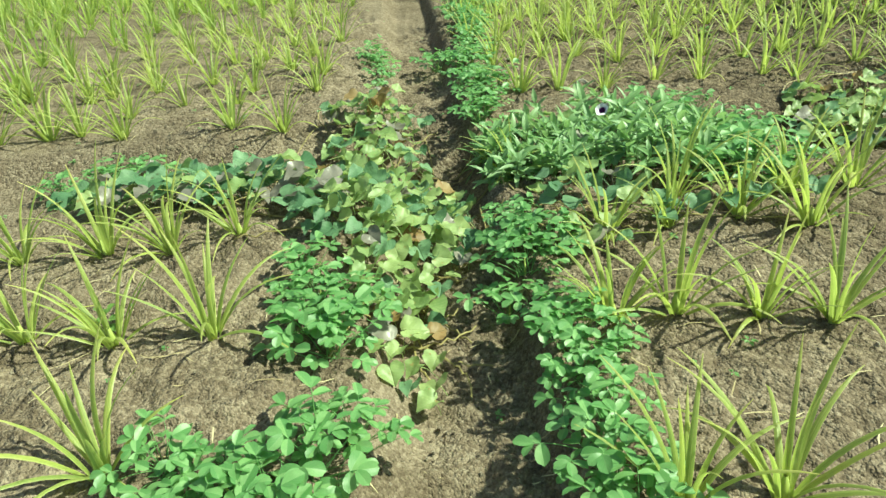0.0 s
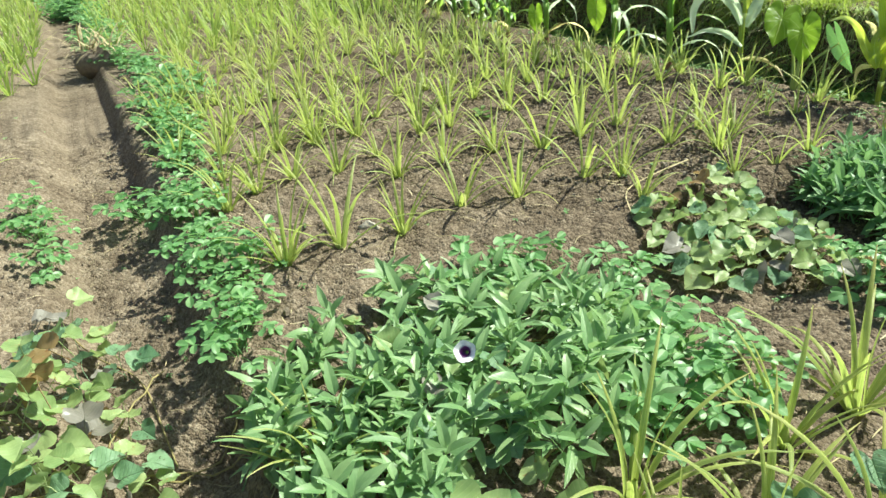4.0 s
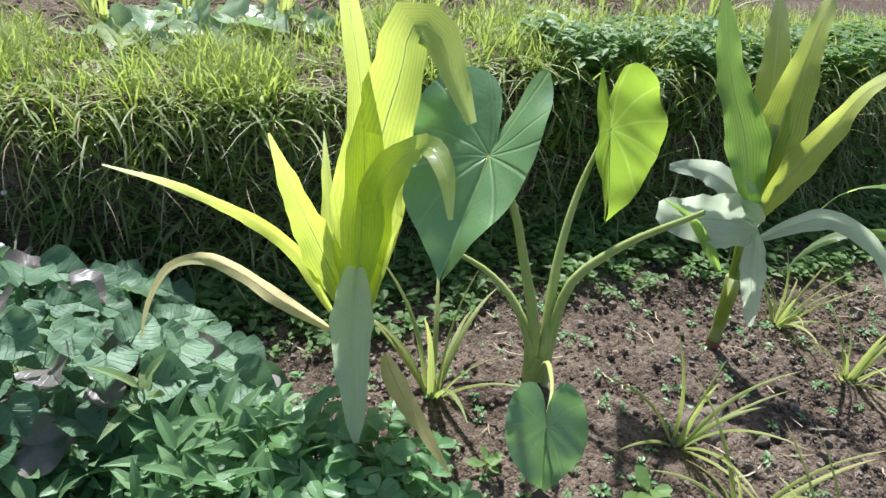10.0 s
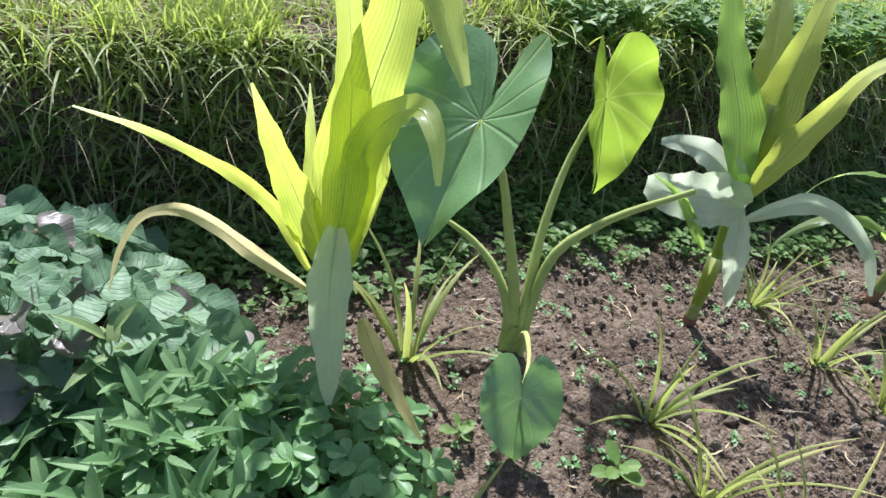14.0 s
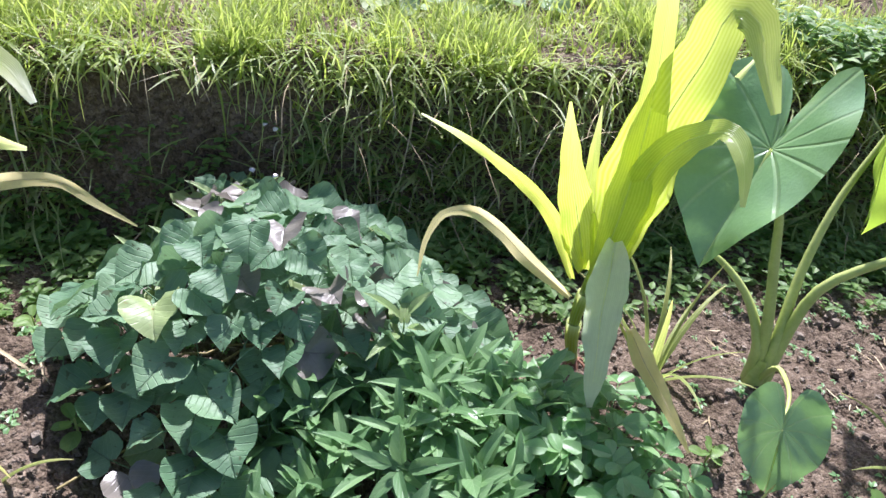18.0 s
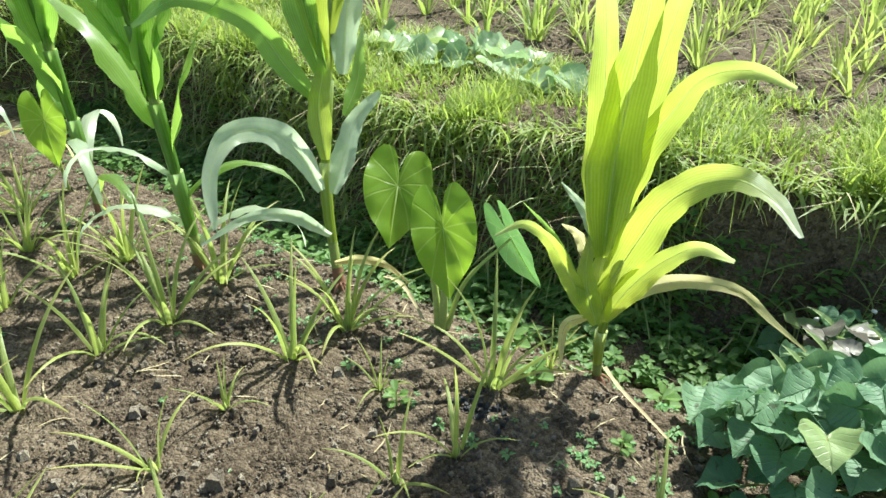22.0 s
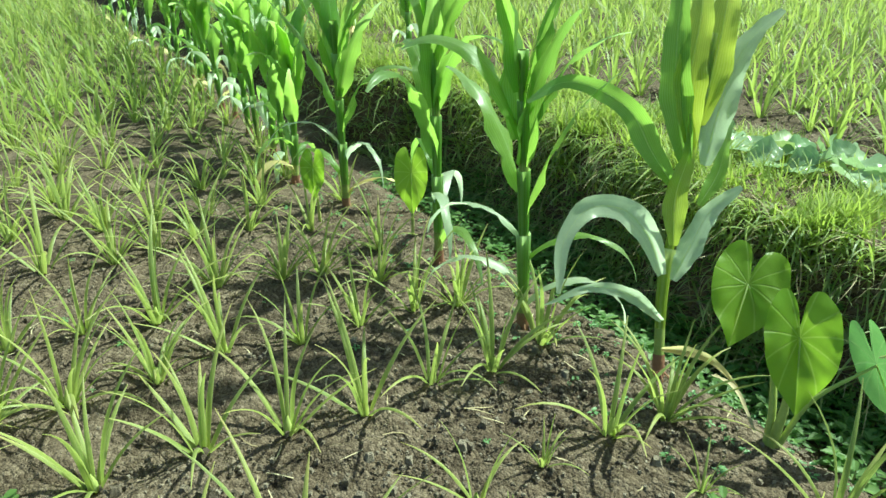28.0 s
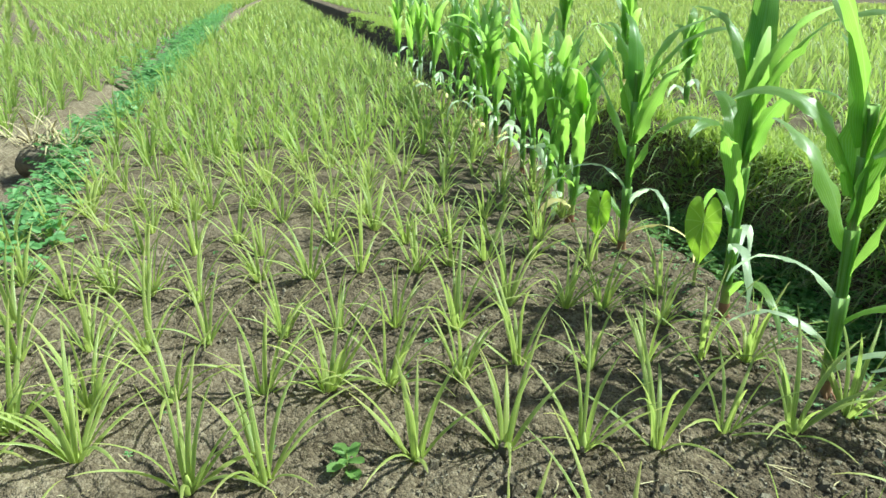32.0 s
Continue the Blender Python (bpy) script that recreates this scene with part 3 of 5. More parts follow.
lu, lv = rng.uniform(-2.4, 4.0, 2600), np.where(rng.random(2600) < 0.85, rng.uniform(0.9, 3.4, 2600), rng.uniform(-2.8, 0.9, 2600))
lx, ly = to_xy(lu, lv)
lsize = rng.uniform(0.006, 0.012, 2600) * np.where(rng.random(2600) < 0.06, 1.6, 1.0)
big_clods = scattered([crumb_template(k) for k in range(20, 26)], np.stack([lx, ly, land(lu, lv) + lsize * 0.2], -1), rng.uniform(0, 6.28, 2600), lsize)
tagged(part("large_soil_clods", big_clods, M_CLOD, smooth=False), "larger crumbly clods of brown soil on the beds", "soil clods", kind="stuff")

# ---- strap-leaved plants in rows ----


def strap_leaf(az, elev, droop, length, width, base_r, k=8, cols=3, z0=0.0):
    a = math.radians(az)
    line = arc((math.cos(a) * base_r, math.sin(a) * base_r, z0), az, elev, droop, length, k)
    s = np.linspace(0, 1, k)
    w = width * (0.62 + 0.38 * np.minimum(s / 0.25, 1)) * np.clip(1.02 - s, 0.02, 1) ** 0.62
    return strip(line, w, upside(line, az), 0.55, cols)


def strap_specs(seed, leaves, tall):
    r = np.random.default_rng(seed)
    out = []
    for k in range(leaves):
        q = k / max(leaves - 1, 1)
        az = k * 137.5 + r.uniform(-35, 35)
        out.append((az, 87 - 42 * q + r.uniform(-7, 7), r.uniform(14, 60) + 62 * q * r.random() ** 0.8, tall * r.uniform(0.75, 1.12) * (1.0 - 0.18 * q), r.uniform(0.0145, 0.0215), 0.006 + 0.012 * r.random()))
    return out


STRAPS = [strap_specs(*a) for a in ((11, 11, 0.36), (12, 15, 0.33), (13, 9, 0.38), (14, 16, 0.31), (15, 12, 0.36), (16, 9, 0.32), (17, 14, 0.34), (18, 6, 0.37), (19, 5, 0.34))]


def strap_plant(specs, k=9):
    """A strap-leaved plant whose leaves are separate parts."""
    e = thing("strap_leaf_plant", 0, 0, -50, "young strap-leaved crop plant with arching yellow-green leaves on soil", "crop plant", "planted rows")
    for sp in specs:
        part("leaf", Geo().add(*strap_leaf(*sp, k=k)), M_STRAP, e)
    part("base_sheath", Geo().add(*tube(N_([(0, 0, -0.02), (0.001, 0, 0.02), (0, 0.002, 0.055)]), (0.011, 0.012, 0.004), 6)), M_PETIOLE, e, "pale swollen leaf base")
    return e


def strap_plant_whole(specs):
    """The same plant as one mesh, for rows further off."""
    g = Geo()
    for sp in specs:
        g.add(*strap_leaf(*sp, k=7))
    e = part("strap_leaf_plant", g, M_STRAP)
    return tagged(e, "young strap-leaved crop plant with arching yellow-green leaves on soil", "crop plant", "planted rows")


def strap_template(specs, k=5, cols=2):
    g = Geo()
    for sp in specs:
        g.add(*strap_leaf(*sp, k=k, cols=cols))
    return g.arrays()


class Copies:
    """Hands out a built thing first, then copies of it."""

    def __init__(self, build, specs):
        self.build, self.specs, self.made = build, specs, {}

    def put(self, k, m):
        k = k % len(self.specs)
        if k not in self.made:
            self.made[k] = self.build(self.specs[k])
            self.made[k].matrix_basis = m
            return self.made[k]
        src = self.made[k]
        return copy_thing(src, m @ Matrix.Diagonal([1 / s for s in src.scale]).to_4x4())


def stand(x, y, turn=0.0, size=1.0, lean=(0.0, 0.0), sink=0.0):
    return pose(x, y, float(land_xy(x, y)) - sink, lean[0], lean[1], turn) @ Matrix.Diagonal((size, size, size, 1))


# plants placed from pixel positions cast onto flat ground, bed by bed
WEST = [(-1.78, 2.92), (-1.72, 3.16), (-1.33, 2.82), (-1.17, 3.25), (-1.07, 3.42), (-0.78, 2.93), (-0.66, 3.04), (-0.61, 3.29), (-2.11, 3.26), (-2.03, 3.47), (-1.93, 3.61), (-1.6, 3.33), (-1.55, 3.56), (-2.51, 3.47), (-2.13, 2.3), (-2.02, 2.54), (-1.9, 2.73), (-2.39, 2.65), (-2.5, 2.43), (-2.35, 2.87), (-2.7, 2.85), (-2.89, 1.58), (-2.36, 1.73), (-2.28, 1.91), (-2.8, 1.8), (-3.28, 1.63), (-3.18, 1.81), (-3.13, 2.01), (-2.71, 2.07)]
WEST_FAR = [(-2.59, 2.25), (-2.91, 1.36), (-3.35, 1.41), (-3.04, 2.27), (-2.95, 2.46), (-2.85, 2.66), (-2.19, 3.06), (-3.85, 1.63), (-3.81, 1.8), (-4.2, 2.01), (-4.06, 2.22), (-3.56, 2.37), (-3.44, 2.56), (-3.4, 2.8), (-3.26, 3.02), (-3.23, 3.2), (-2.73, 3.13), (-2.59, 3.34), (-2.47, 3.79), (-4.6, 2.37), (-4.11, 2.45), (-3.85, 2.87), (-3.11, 3.6), (-3.17, 3.36), (-2.9, 3.79), (-4.29, 2.77), (-3.89, 3.14), (-3.98, 3.57)]
MIDDLE = [(-0.2, 2.9), (-0.99, 2.44), (-1.04, 2.18), (-0.64, 1.98), (-0.83, 2.51), (-0.43, 2.39), (-0.51, 2.16), (-0.88, 1.53), (-1.06, 1.69)]
EAST = [(1.53, 2.07), (1.48, 1.85), (1.43, 1.61), (0.86, 2.01), (0.94, 2.29), (2.2, 1.95), (2.22, 2.14), (2.34, 2.4), (1.2, 2.72), (1.6, 2.28), (0.97, 1.9), (0.51, 1.08), (0.58, 1.32), (0.7, 1.53), (1.18, 1.18)]
MIDDLE_SOUTH = [(-1.75, 0.25), (-1.69, 0.48), (-1.58, 0.73), (-1.53, 1.06), (-1.34, 1.24), (-2.01, 1.17), (-2.9, 1.1), (-2.76, 1.28), (-2.66, 1.5), (-1.91, 1.4), (-1.8, 1.7), (-1.6, 1.86), (-1.2, 1.59), (-0.8, 2.24), (-1.52, 2.11), (-1.41, 2.33), (-3.16, 0.9), (-3.67, 1.42), (-3.88, 1.24), (-3.99, 1.79), (-3.7, 1.93), (-0.9, -0.32), (-0.19, -0.01), (0.03, 0.34), (0.14, 0.56)]
SOUTH = [(-0.22, -2.04), (-0.11, -1.78), (-0.95, -2.32), (-0.83, -2.04), (-0.71, -1.83), (-0.69, -1.59), (-0.36, -2.27), (-2.59, -2.55), (-2.49, -2.13), (-1.97, -1.39), (-1.8, -1.16), (-3.26, -1.93), (-3.63, -2.53), (-3.16, -1.66), (-3.02, -1.32), (-0.07, -0.43), (-0.01, -0.2), (0.08, 0.04), (0.35, -0.73), (0.42, -0.56), (-2.8, -0.64), (-3.04, -0.79), (-4.3, -2.19), (-3.31, -0.95), (0.32, -2.08), (0.94, -1.01), (1.02, -0.83), (0.27, 0.17), (0.56, -0.38), (0.67, -0.23), (-2.53, -2.29), (-3.2, -2.07), (-3.44, -2.41), (-2.5, -0.78)]
SMALL = [(-1.26, 3.03), (-0.46, 3.42), (-0.9, 3.2)]
view_placed = WEST + WEST_FAR + MIDDLE + MIDDLE_SOUTH + EAST + SOUTH
plants = Copies(strap_plant, STRAPS)
rp = np.random.default_rng(21)
SPARSE = [(-0.78, 2.93), (-0.66, 3.04), (-0.2, 2.9), (-1.33, 2.82), (0.94, 2.29), (0.86, 2.01), (0.97, 1.9), (-0.51, 2.16)]
for n, (x, y) in enumerate(view_placed):
    plants.put(7 + n % 2 if (x, y) in SPARSE else ((1, 3, 6)[n % 3] if (x, y) in SOUTH else int(rp.integers(0, 7))), stand(x, y, rp.uniform(0, 360), rp.uniform(0.82, 1.08) * (0.85 if (x, y) in SPARSE else 1.12 if (x, y) in WEST + WEST_FAR else 1.0 if (x, y) in MIDDLE + EAST else 1.2), rp.uniform(-6, 6, 2), 0.005))
for x, y in SMALL:
    plants.put(5, stand(x, y, rp.uniform(0, 360), 0.5, (0, 0), 0.0))

# the planted rows further off
taken = N_(view_placed)


def rows(u0, u1, v0, v1, du=0.37, dv=0.23, shift=0.0):
    us, vs = np.arange(u0, u1, du), np.arange(v0, v1, dv)
    a, b = np.meshgrid(us, vs, indexing="ij")
    a = a + rp.normal(0, 0.055, a.shape) + 0.1 * np.sin(b * 0.9 + shift)
    b = b + rp.normal(0, 0.035, b.shape) + (np.arange(len(us)) % 2)[:, None] * dv * 0.5
    sel = rp.random(a.shape) < 0.94
    return np.stack([a[sel], b[sel]], -1)


def free_of(uv, gap=0.24):
    x, y = to_xy(uv[:, 0], uv[:, 1])
    d = np.hypot(x[:, None] - taken[None, :, 0], y[:, None] - taken[None, :, 1]).min(1)
    return uv[d > gap]


near = np.concatenate([free_of(rows(2.55, 5.0, -0.55, 2.7)), free_of(rows(5.0, 7.0, -0.2, 2.7)), free_of(rows(2.2, 6.0, -3.3, -1.55, 0.45, 0.31)), free_of(rows(1.45, 2.2, -6.0, -1.6, 0.45, 0.31)), rows(-2.0, 3.0, 4.85, 6.4)])
order = np.argsort(np.hypot(near[:, 0] - 1.5, near[:, 1] - 1.2))
near = near[order]
count_near = 300 - len(view_placed) - len(SMALL)
whole_plants = Copies(strap_plant_whole, STRAPS)
for n, (u, v) in enumerate(near[:count_near]):
    x, y = to_xy(u, v)
    (plants if n < 40 else whole_plants).put(int(rp.integers(0, 7)), stand(x, y, rp.uniform(0, 360), rp.uniform(0.86, 1.15), rp.uniform(-6, 6, 2), 0.005))
mid = np.concatenate([near[count_near:], rows(7.0, 16.0, -0.55, 2.75), rows(6.0, 16.0, -9.0, -1.2), rows(1.5, 6.0, -9.0, -3.3, 0.44, 0.3), rows(3.0, 16.0, 4.75, 12.0), rows(-5.0, 3.0, 6.4, 12.0), rows(-3.5, 0.3, -4.6, -2.9), rows(-9.0, -3.0, -0.5, 2.7), rows(-9.0, -3.5, -7.0, -1.6), rows(-9.0, -5.0, 4.85, 12.0)])
far = np.concatenate([rows(16.0, 75.0, -0.55, 2.8, 0.52, 0.32), rows(16.0, 80.0, -34.0, -1.55, 0.7, 0.46), rows(16.0, 80.0, 4.75, 40.0, 0.7, 0.46), rows(-6.0, 16.0, 12.0, 30.0, 0.55, 0.38)])
horizon = np.concatenate([rows(80.0, 260.0, -60.0, 90.0, 2.2, 1.6), rows(10.0, 80.0, 40.0, 90.0, 1.6, 1.1), rows(-10.0, 10.0, 30.0, 90.0, 1.6, 1.1), rows(20.0, 80.0, -60.0, -34.0, 1.6, 1.1)])


def field(uv, templates, low, high):
    x, y = to_xy(uv[:, 0], uv[:, 1])
    return scattered(templates, np.stack([x, y, land(uv[:, 0], uv[:, 1]) - 0.005], -1), rp.uniform(0, 6.28, len(uv)), rp.uniform(low, high, len(uv)), 0.06)


tagged(part("planted_field", field(mid, [strap_template(s, 5, 2) for s in STRAPS[:7]], 1.0, 1.36), M_STRAP_FAR), "rows of young strap-leaved crop plants across the field", "crop field", kind="stuff")
tagged(part("distant_planted_field", field(far, [strap_template([(az, e, dr, le, w * 2.9, b) for az, e, dr, le, w, b in s[:6]], 3, 2) for s in STRAPS], 1.0, 1.45), M_STRAP_FAR), "distant yellow-green rows of strap-leaved crop plants", "crop field", kind="stuff")

tagged(part("far_fields", field(horizon, [strap_template([(az, e, dr, le * 1.2, w * 9, b) for az, e, dr, le, w, b in s[:5]], 3, 2) for s in STRAPS], 1.2, 1.7), M_STRAP_FAR), "far green fields towards the horizon", "crop field", kind="stuff")

# ---- corn along the foot of the bank ----


def smooth_line(points, k):
    """A curve through a few control points."""
    p = N_(points, float)
    d = np.r_[0, np.cumsum(np.linalg.norm(np.diff(p, axis=0), axis=1))]
    m = np.gradient(p, d, axis=0) if len(p) > 2 else np.repeat(np.diff(p, axis=0) / d[-1], 2, 0)
    s = np.linspace(0, d[-1], k)
    i = np.clip(np.searchsorted(d, s) - 1, 0, len(p) - 2)
    h = (d[i + 1] - d[i])[:, None]
    t = ((s - d[i]) / h[:, 0])[:, None]
    return (2 * t**3 - 3 * t**2 + 1) * p[i] + (t**3 - 2 * t**2 + t) * h * m[i] + (3 * t**2 - 2 * t**3) * p[i + 1] + (t**3 - t**2) * h * m[i + 1]


def corn_shape(k, taper=0.75):
    s = np.linspace(0, 1, k)
    ragged = 1 + 0.05 * np.sin(23 * s + 7 * taper + k) + 0.035 * np.sin(43 * s + 1)
    return 1.34 * ragged * (0.24 + 0.76 * np.sin(1.5708 * np.minimum(s / 0.4, 1))) * np.clip(1.03 - s, 0.03, 1) ** taper


def corn_fold(k):
    """Clasping at the base, opening out towards the tip."""
    return 0.22 + 0.9 * np.exp(-np.linspace(0, 1, k) / 0.16)


def corn_leaf(plant, points, width, material, face, taper=0.75, k=28):
    line = smooth_line(points, k)
    seed = abs(hash((round(points[-1][0] * 1000), round(points[-1][2] * 1000)))) % 1000 / 1000.0
    geo = Geo().add(*strip(line, width * corn_shape(k, taper), face, corn_fold(k), 9, 0.22, 1.8 + 1.8 * seed, 6 * seed, 1.0 * (seed - 0.5)))
    ob = part("leaf", geo, material, plant, "withered straw-coloured leaf" if material is M_CORN_DRY else "")
    part("midrib", Geo().add(*tube(line[2:-4], 0.009 * width * np.linspace(1.6, 0.4, k - 6), 5)), M_STRAW if material is M_CORN_DRY else M_RIB, ob, "pale midrib")
    return ob


def corn_stalk(plant, points, radius=0.021, sheath=None):
    sheath = sheath or M_CORN
    line = smooth_line(points, 14)
    s = np.linspace(0, 1, 14)
    part("stalk", Geo().add(*tube(line, radius * (1.1 - 0.45 * s) * (1 + 0.12 * (np.arange(14) % 4 == 0)), 9)), M_STALK, plant)
    for q in range(4):
        a, b = 2 + 3 * q, min(5 + 3 * q, 13)
        m = b - a + 1
        part("leaf_sheath", Geo().add(*tube(line[a : b + 1], radius * (1.12 - 0.1 * q) * np.linspace(0.95, 1.25, m), 10)), sheath, plant)
    r = N_(points[0])
    roots = Geo()
    for q in range(6):
        roots.add(*tube(arc(r + (0, 0, 0.04), q * 60 + 13, -20, 60, 0.06, 4), (0.004, 0.0035, 0.003, 0.002), 4))
    part("root_crown", roots, M_STALK_FOOT, plant)
    part("stalk_foot", Geo().add(*tube(line[:2], radius * 1.22, 9)), M_STALK_FOOT, plant, "purplish foot of the stalk")


def corn_thing(x, y, label):
    return thing("corn_plant", x, y, float(land_xy(x, y)) - 0.01, label, "corn plant", "corn row along the bank")


def free_corn(x, y, seed, tall=1.25, leaves=10, material=None):
    """A corn plant with leaves to both sides and an upright whorl."""
    r = np.random.default_rng(seed)
    e = corn_thing(x, y, "young green corn plant with arching leaves below the bank")
    lean = r.normal(0, 0.04, 2)
    corn_stalk(e, [(0, 0, 0), (lean[0] * 0.4, lean[1] * 0.4, tall * 0.35), (lean[0], lean[1], tall * 0.78)], 0.018)
    face = (*(-DV * 0.6), 0.6)
    plane = r.uniform(-35, 35) - 20
    for q in range(leaves):
        f = q / (leaves - 1)
        h = tall * (0.08 + 0.62 * f)
        az = plane + 180 * (q % 2) + r.normal(0, 24)
        low = f < 0.4
        line = arc((lean[0] * h, lean[1] * h, h), az, (54 if low else 74) + r.uniform(-9, 8), (140 if low else r.uniform(25, 110)) + r.uniform(-15, 15), tall * (r.uniform(0.34, 0.48) if low else r.uniform(0.4, 0.54)), 17, 1.3 if low else 2.0, r.uniform(-25, 25))
        w = (r.uniform(0.045, 0.06) if low else r.uniform(0.075, 0.1)) * corn_shape(17)
        m = M_CORN_DRY if q == 0 and r.random() < 0.6 else (M_CORN_SHEEN if low and r.random() < 0.55 else M_CORN)
        part("leaf", Geo().add(*strip(line, w, upside(line, az), corn_fold(17), 7, 0.24, 3.0, r.uniform(0, 6), r.uniform(-1.0, 1.0))), m, e, "withered straw-coloured leaf" if m is M_CORN_DRY else "")
    for q in range(4):
        az = plane + 180 * (q % 2) + r.normal(0, 35)
        line = arc((lean[0], lean[1], tall * (0.5 + 0.06 * q)), az, 82, r.uniform(10, 90), tall * r.uniform(0.36, 0.48), 14, 2.0)
        part("leaf", Geo().add(*strip(line, r.uniform(0.08, 0.11) * corn_shape(14), upside(line, az), corn_fold(14), 7, 0.2, 3.0, q, r.uniform(-0.8, 0.8))), material or M_CORN, e)
    return e


corn_a = corn_thing(-0.32, 3.46, "lime-green sunlit corn plant with one withered brown leaf beside sweet potatoes")
corn_b = corn_thing(-1.16, 3.62, "tall green corn plant, drooping leaves pale with sheen, beside a taro")
corn_c = corn_thing(1.06, 2.84, "yellow-green corn plant with broken and withered leaves beside a taro")
corn_e = corn_thing(2.03, 2.45, "green corn plant with a wide hanging grey-green leaf")
corn_stalk(corn_a, [(0, 0, 0), (-0.012, 0, 0.12), (-0.005, 0.01, 0.3), (0.02, 0.02, 0.5)], 0.0125, M_CORN_LIT)
corn_stalk(corn_b, [(0, 0, 0), (-0.06, 0.093, 0.32), (-0.077, 0.195, 0.555), (-0.091, 0.305, 0.804), (-0.118, 0.388, 1.016)], 0.0155, M_CORN_LIT)
corn_stalk(corn_c, [(0, 0, 0), (-0.02, 0.02, 0.12), (-0.02, 0.02, 0.24), (0.0, 0.01, 0.4)], 0.014, M_CORN_LIT)
corn_stalk(corn_e, [(-0.01, -0.005, 0), (-0.01, 0.012, 0.24), (0.058, 0.074, 0.46), (0.14, 0.13, 0.63)], 0.016, M_CORN_LIT)
# corn_c
face = (-0.56, -0.7, 0.45)
corn_leaf(corn_c, [(-0.051, 0.041, 0.279), (-0.125, 0.093, 0.445), (-0.248, 0.128, 0.558), (-0.351, 0.134, 0.632), (-0.445, 0.12, 0.691)], 0.034, M_CORN_LIT, face)
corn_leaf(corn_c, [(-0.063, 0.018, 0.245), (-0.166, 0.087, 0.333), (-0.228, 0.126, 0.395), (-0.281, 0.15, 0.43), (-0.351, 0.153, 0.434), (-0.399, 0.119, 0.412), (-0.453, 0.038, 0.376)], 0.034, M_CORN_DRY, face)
corn_leaf(corn_c, [(-0.019, 0.047, 0.297), (-0.07, 0.057, 0.437), (-0.131, 0.053, 0.583), (-0.197, 0.022, 0.741)], 0.086, M_CORN_LIT, face, 0.9)
corn_leaf(corn_c, [(-0.024, 0.051, 0.296), (-0.025, 0.091, 0.445), (-0.022, 0.118, 0.562), (-0.02, 0.138, 0.665)], 0.05, M_CORN_LIT, face, 0.9)
corn_leaf(corn_c, [(0.011, 0.017, 0.299), (0.016, 0.021, 0.502), (0.022, 0.002, 0.681), (0.029, -0.037, 0.831), (0.051, -0.053, 0.931), (0.074, -0.078, 0.916), (0.082, -0.119, 0.856), (0.092, -0.171, 0.784)], 0.14, M_CORN_LIT, face, 0.62)
corn_leaf(corn_c, [(-0.016, 0.007, 0.29), (-0.01, 0.0, 0.5), (-0.004, 0.02, 0.72), (-0.03, 0.04, 0.93), (-0.06, 0.05, 1.06)], 0.085, M_CORN_LIT, face)
corn_leaf(corn_c, [(0.026, 0.019, 0.316), (0.013, -0.003, 0.516), (0.011, -0.04, 0.634), (0.019, -0.089, 0.704), (0.026, -0.147, 0.741), (0.011, -0.211, 0.722), (-0.009, -0.26, 0.664)], 0.085, M_CORN_LIT, face, 0.7)
corn_leaf(corn_c, [(0.057, 0.016, 0.345), (0.109, 0.035, 0.551), (0.139, 0.036, 0.646), (0.189, 0.014, 0.759), (0.216, 0.001, 0.822)], 0.042, M_CORN_LIT, face)
corn_leaf(corn_c, [(-0.052, -0.05, 0.448), (-0.088, -0.098, 0.422), (-0.119, -0.144, 0.343), (-0.138, -0.19, 0.258), (-0.15, -0.225, 0.164)], 0.078, M_CORN_SHEEN, face, 0.6)
corn_leaf(corn_c, [(-0.055, -0.174, 0.312), (-0.078, -0.246, 0.307), (-0.085, -0.329, 0.284), (-0.082, -0.424, 0.236)], 0.042, M_CORN_DRY, face)
# corn_a
face = (-0.09, -0.9, 0.45)
corn_leaf(corn_a, [(-0.059, -0.074, 0.286), (-0.136, -0.062, 0.423), (-0.196, -0.06, 0.51), (-0.247, -0.074, 0.545), (-0.314, -0.129, 0.534)], 0.05, M_CORN_LIT, face)
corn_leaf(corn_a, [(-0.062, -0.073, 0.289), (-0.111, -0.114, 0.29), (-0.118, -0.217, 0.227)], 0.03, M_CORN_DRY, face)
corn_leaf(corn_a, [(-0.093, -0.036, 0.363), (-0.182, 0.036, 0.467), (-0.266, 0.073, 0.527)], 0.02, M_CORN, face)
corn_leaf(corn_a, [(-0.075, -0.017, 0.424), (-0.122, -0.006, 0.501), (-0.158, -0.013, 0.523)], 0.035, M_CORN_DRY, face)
corn_leaf(corn_a, [(-0.059, 0.027, 0.451), (-0.101, 0.078, 0.517), (-0.173, 0.118, 0.577)], 0.035, M_CORN_SHEEN, face)
corn_leaf(corn_a, [(-0.019, -0.065, 0.283), (0.045, -0.045, 0.397), (0.109, -0.037, 0.47), (0.174, -0.039, 0.516), (0.254, -0.076, 0.511)], 0.065, M_CORN_LIT, face, 0.62)
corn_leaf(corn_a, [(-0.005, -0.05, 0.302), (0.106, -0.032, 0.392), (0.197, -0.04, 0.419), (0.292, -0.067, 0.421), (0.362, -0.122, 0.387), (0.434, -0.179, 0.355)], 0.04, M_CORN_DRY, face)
corn_leaf(corn_a, [(-0.027, -0.029, 0.345), (0.035, -0.03, 0.517), (0.076, -0.038, 0.62), (0.149, -0.062, 0.7), (0.205, -0.092, 0.729), (0.259, -0.15, 0.726), (0.309, -0.265, 0.695)], 0.1, M_CORN_LIT, face, 0.7)
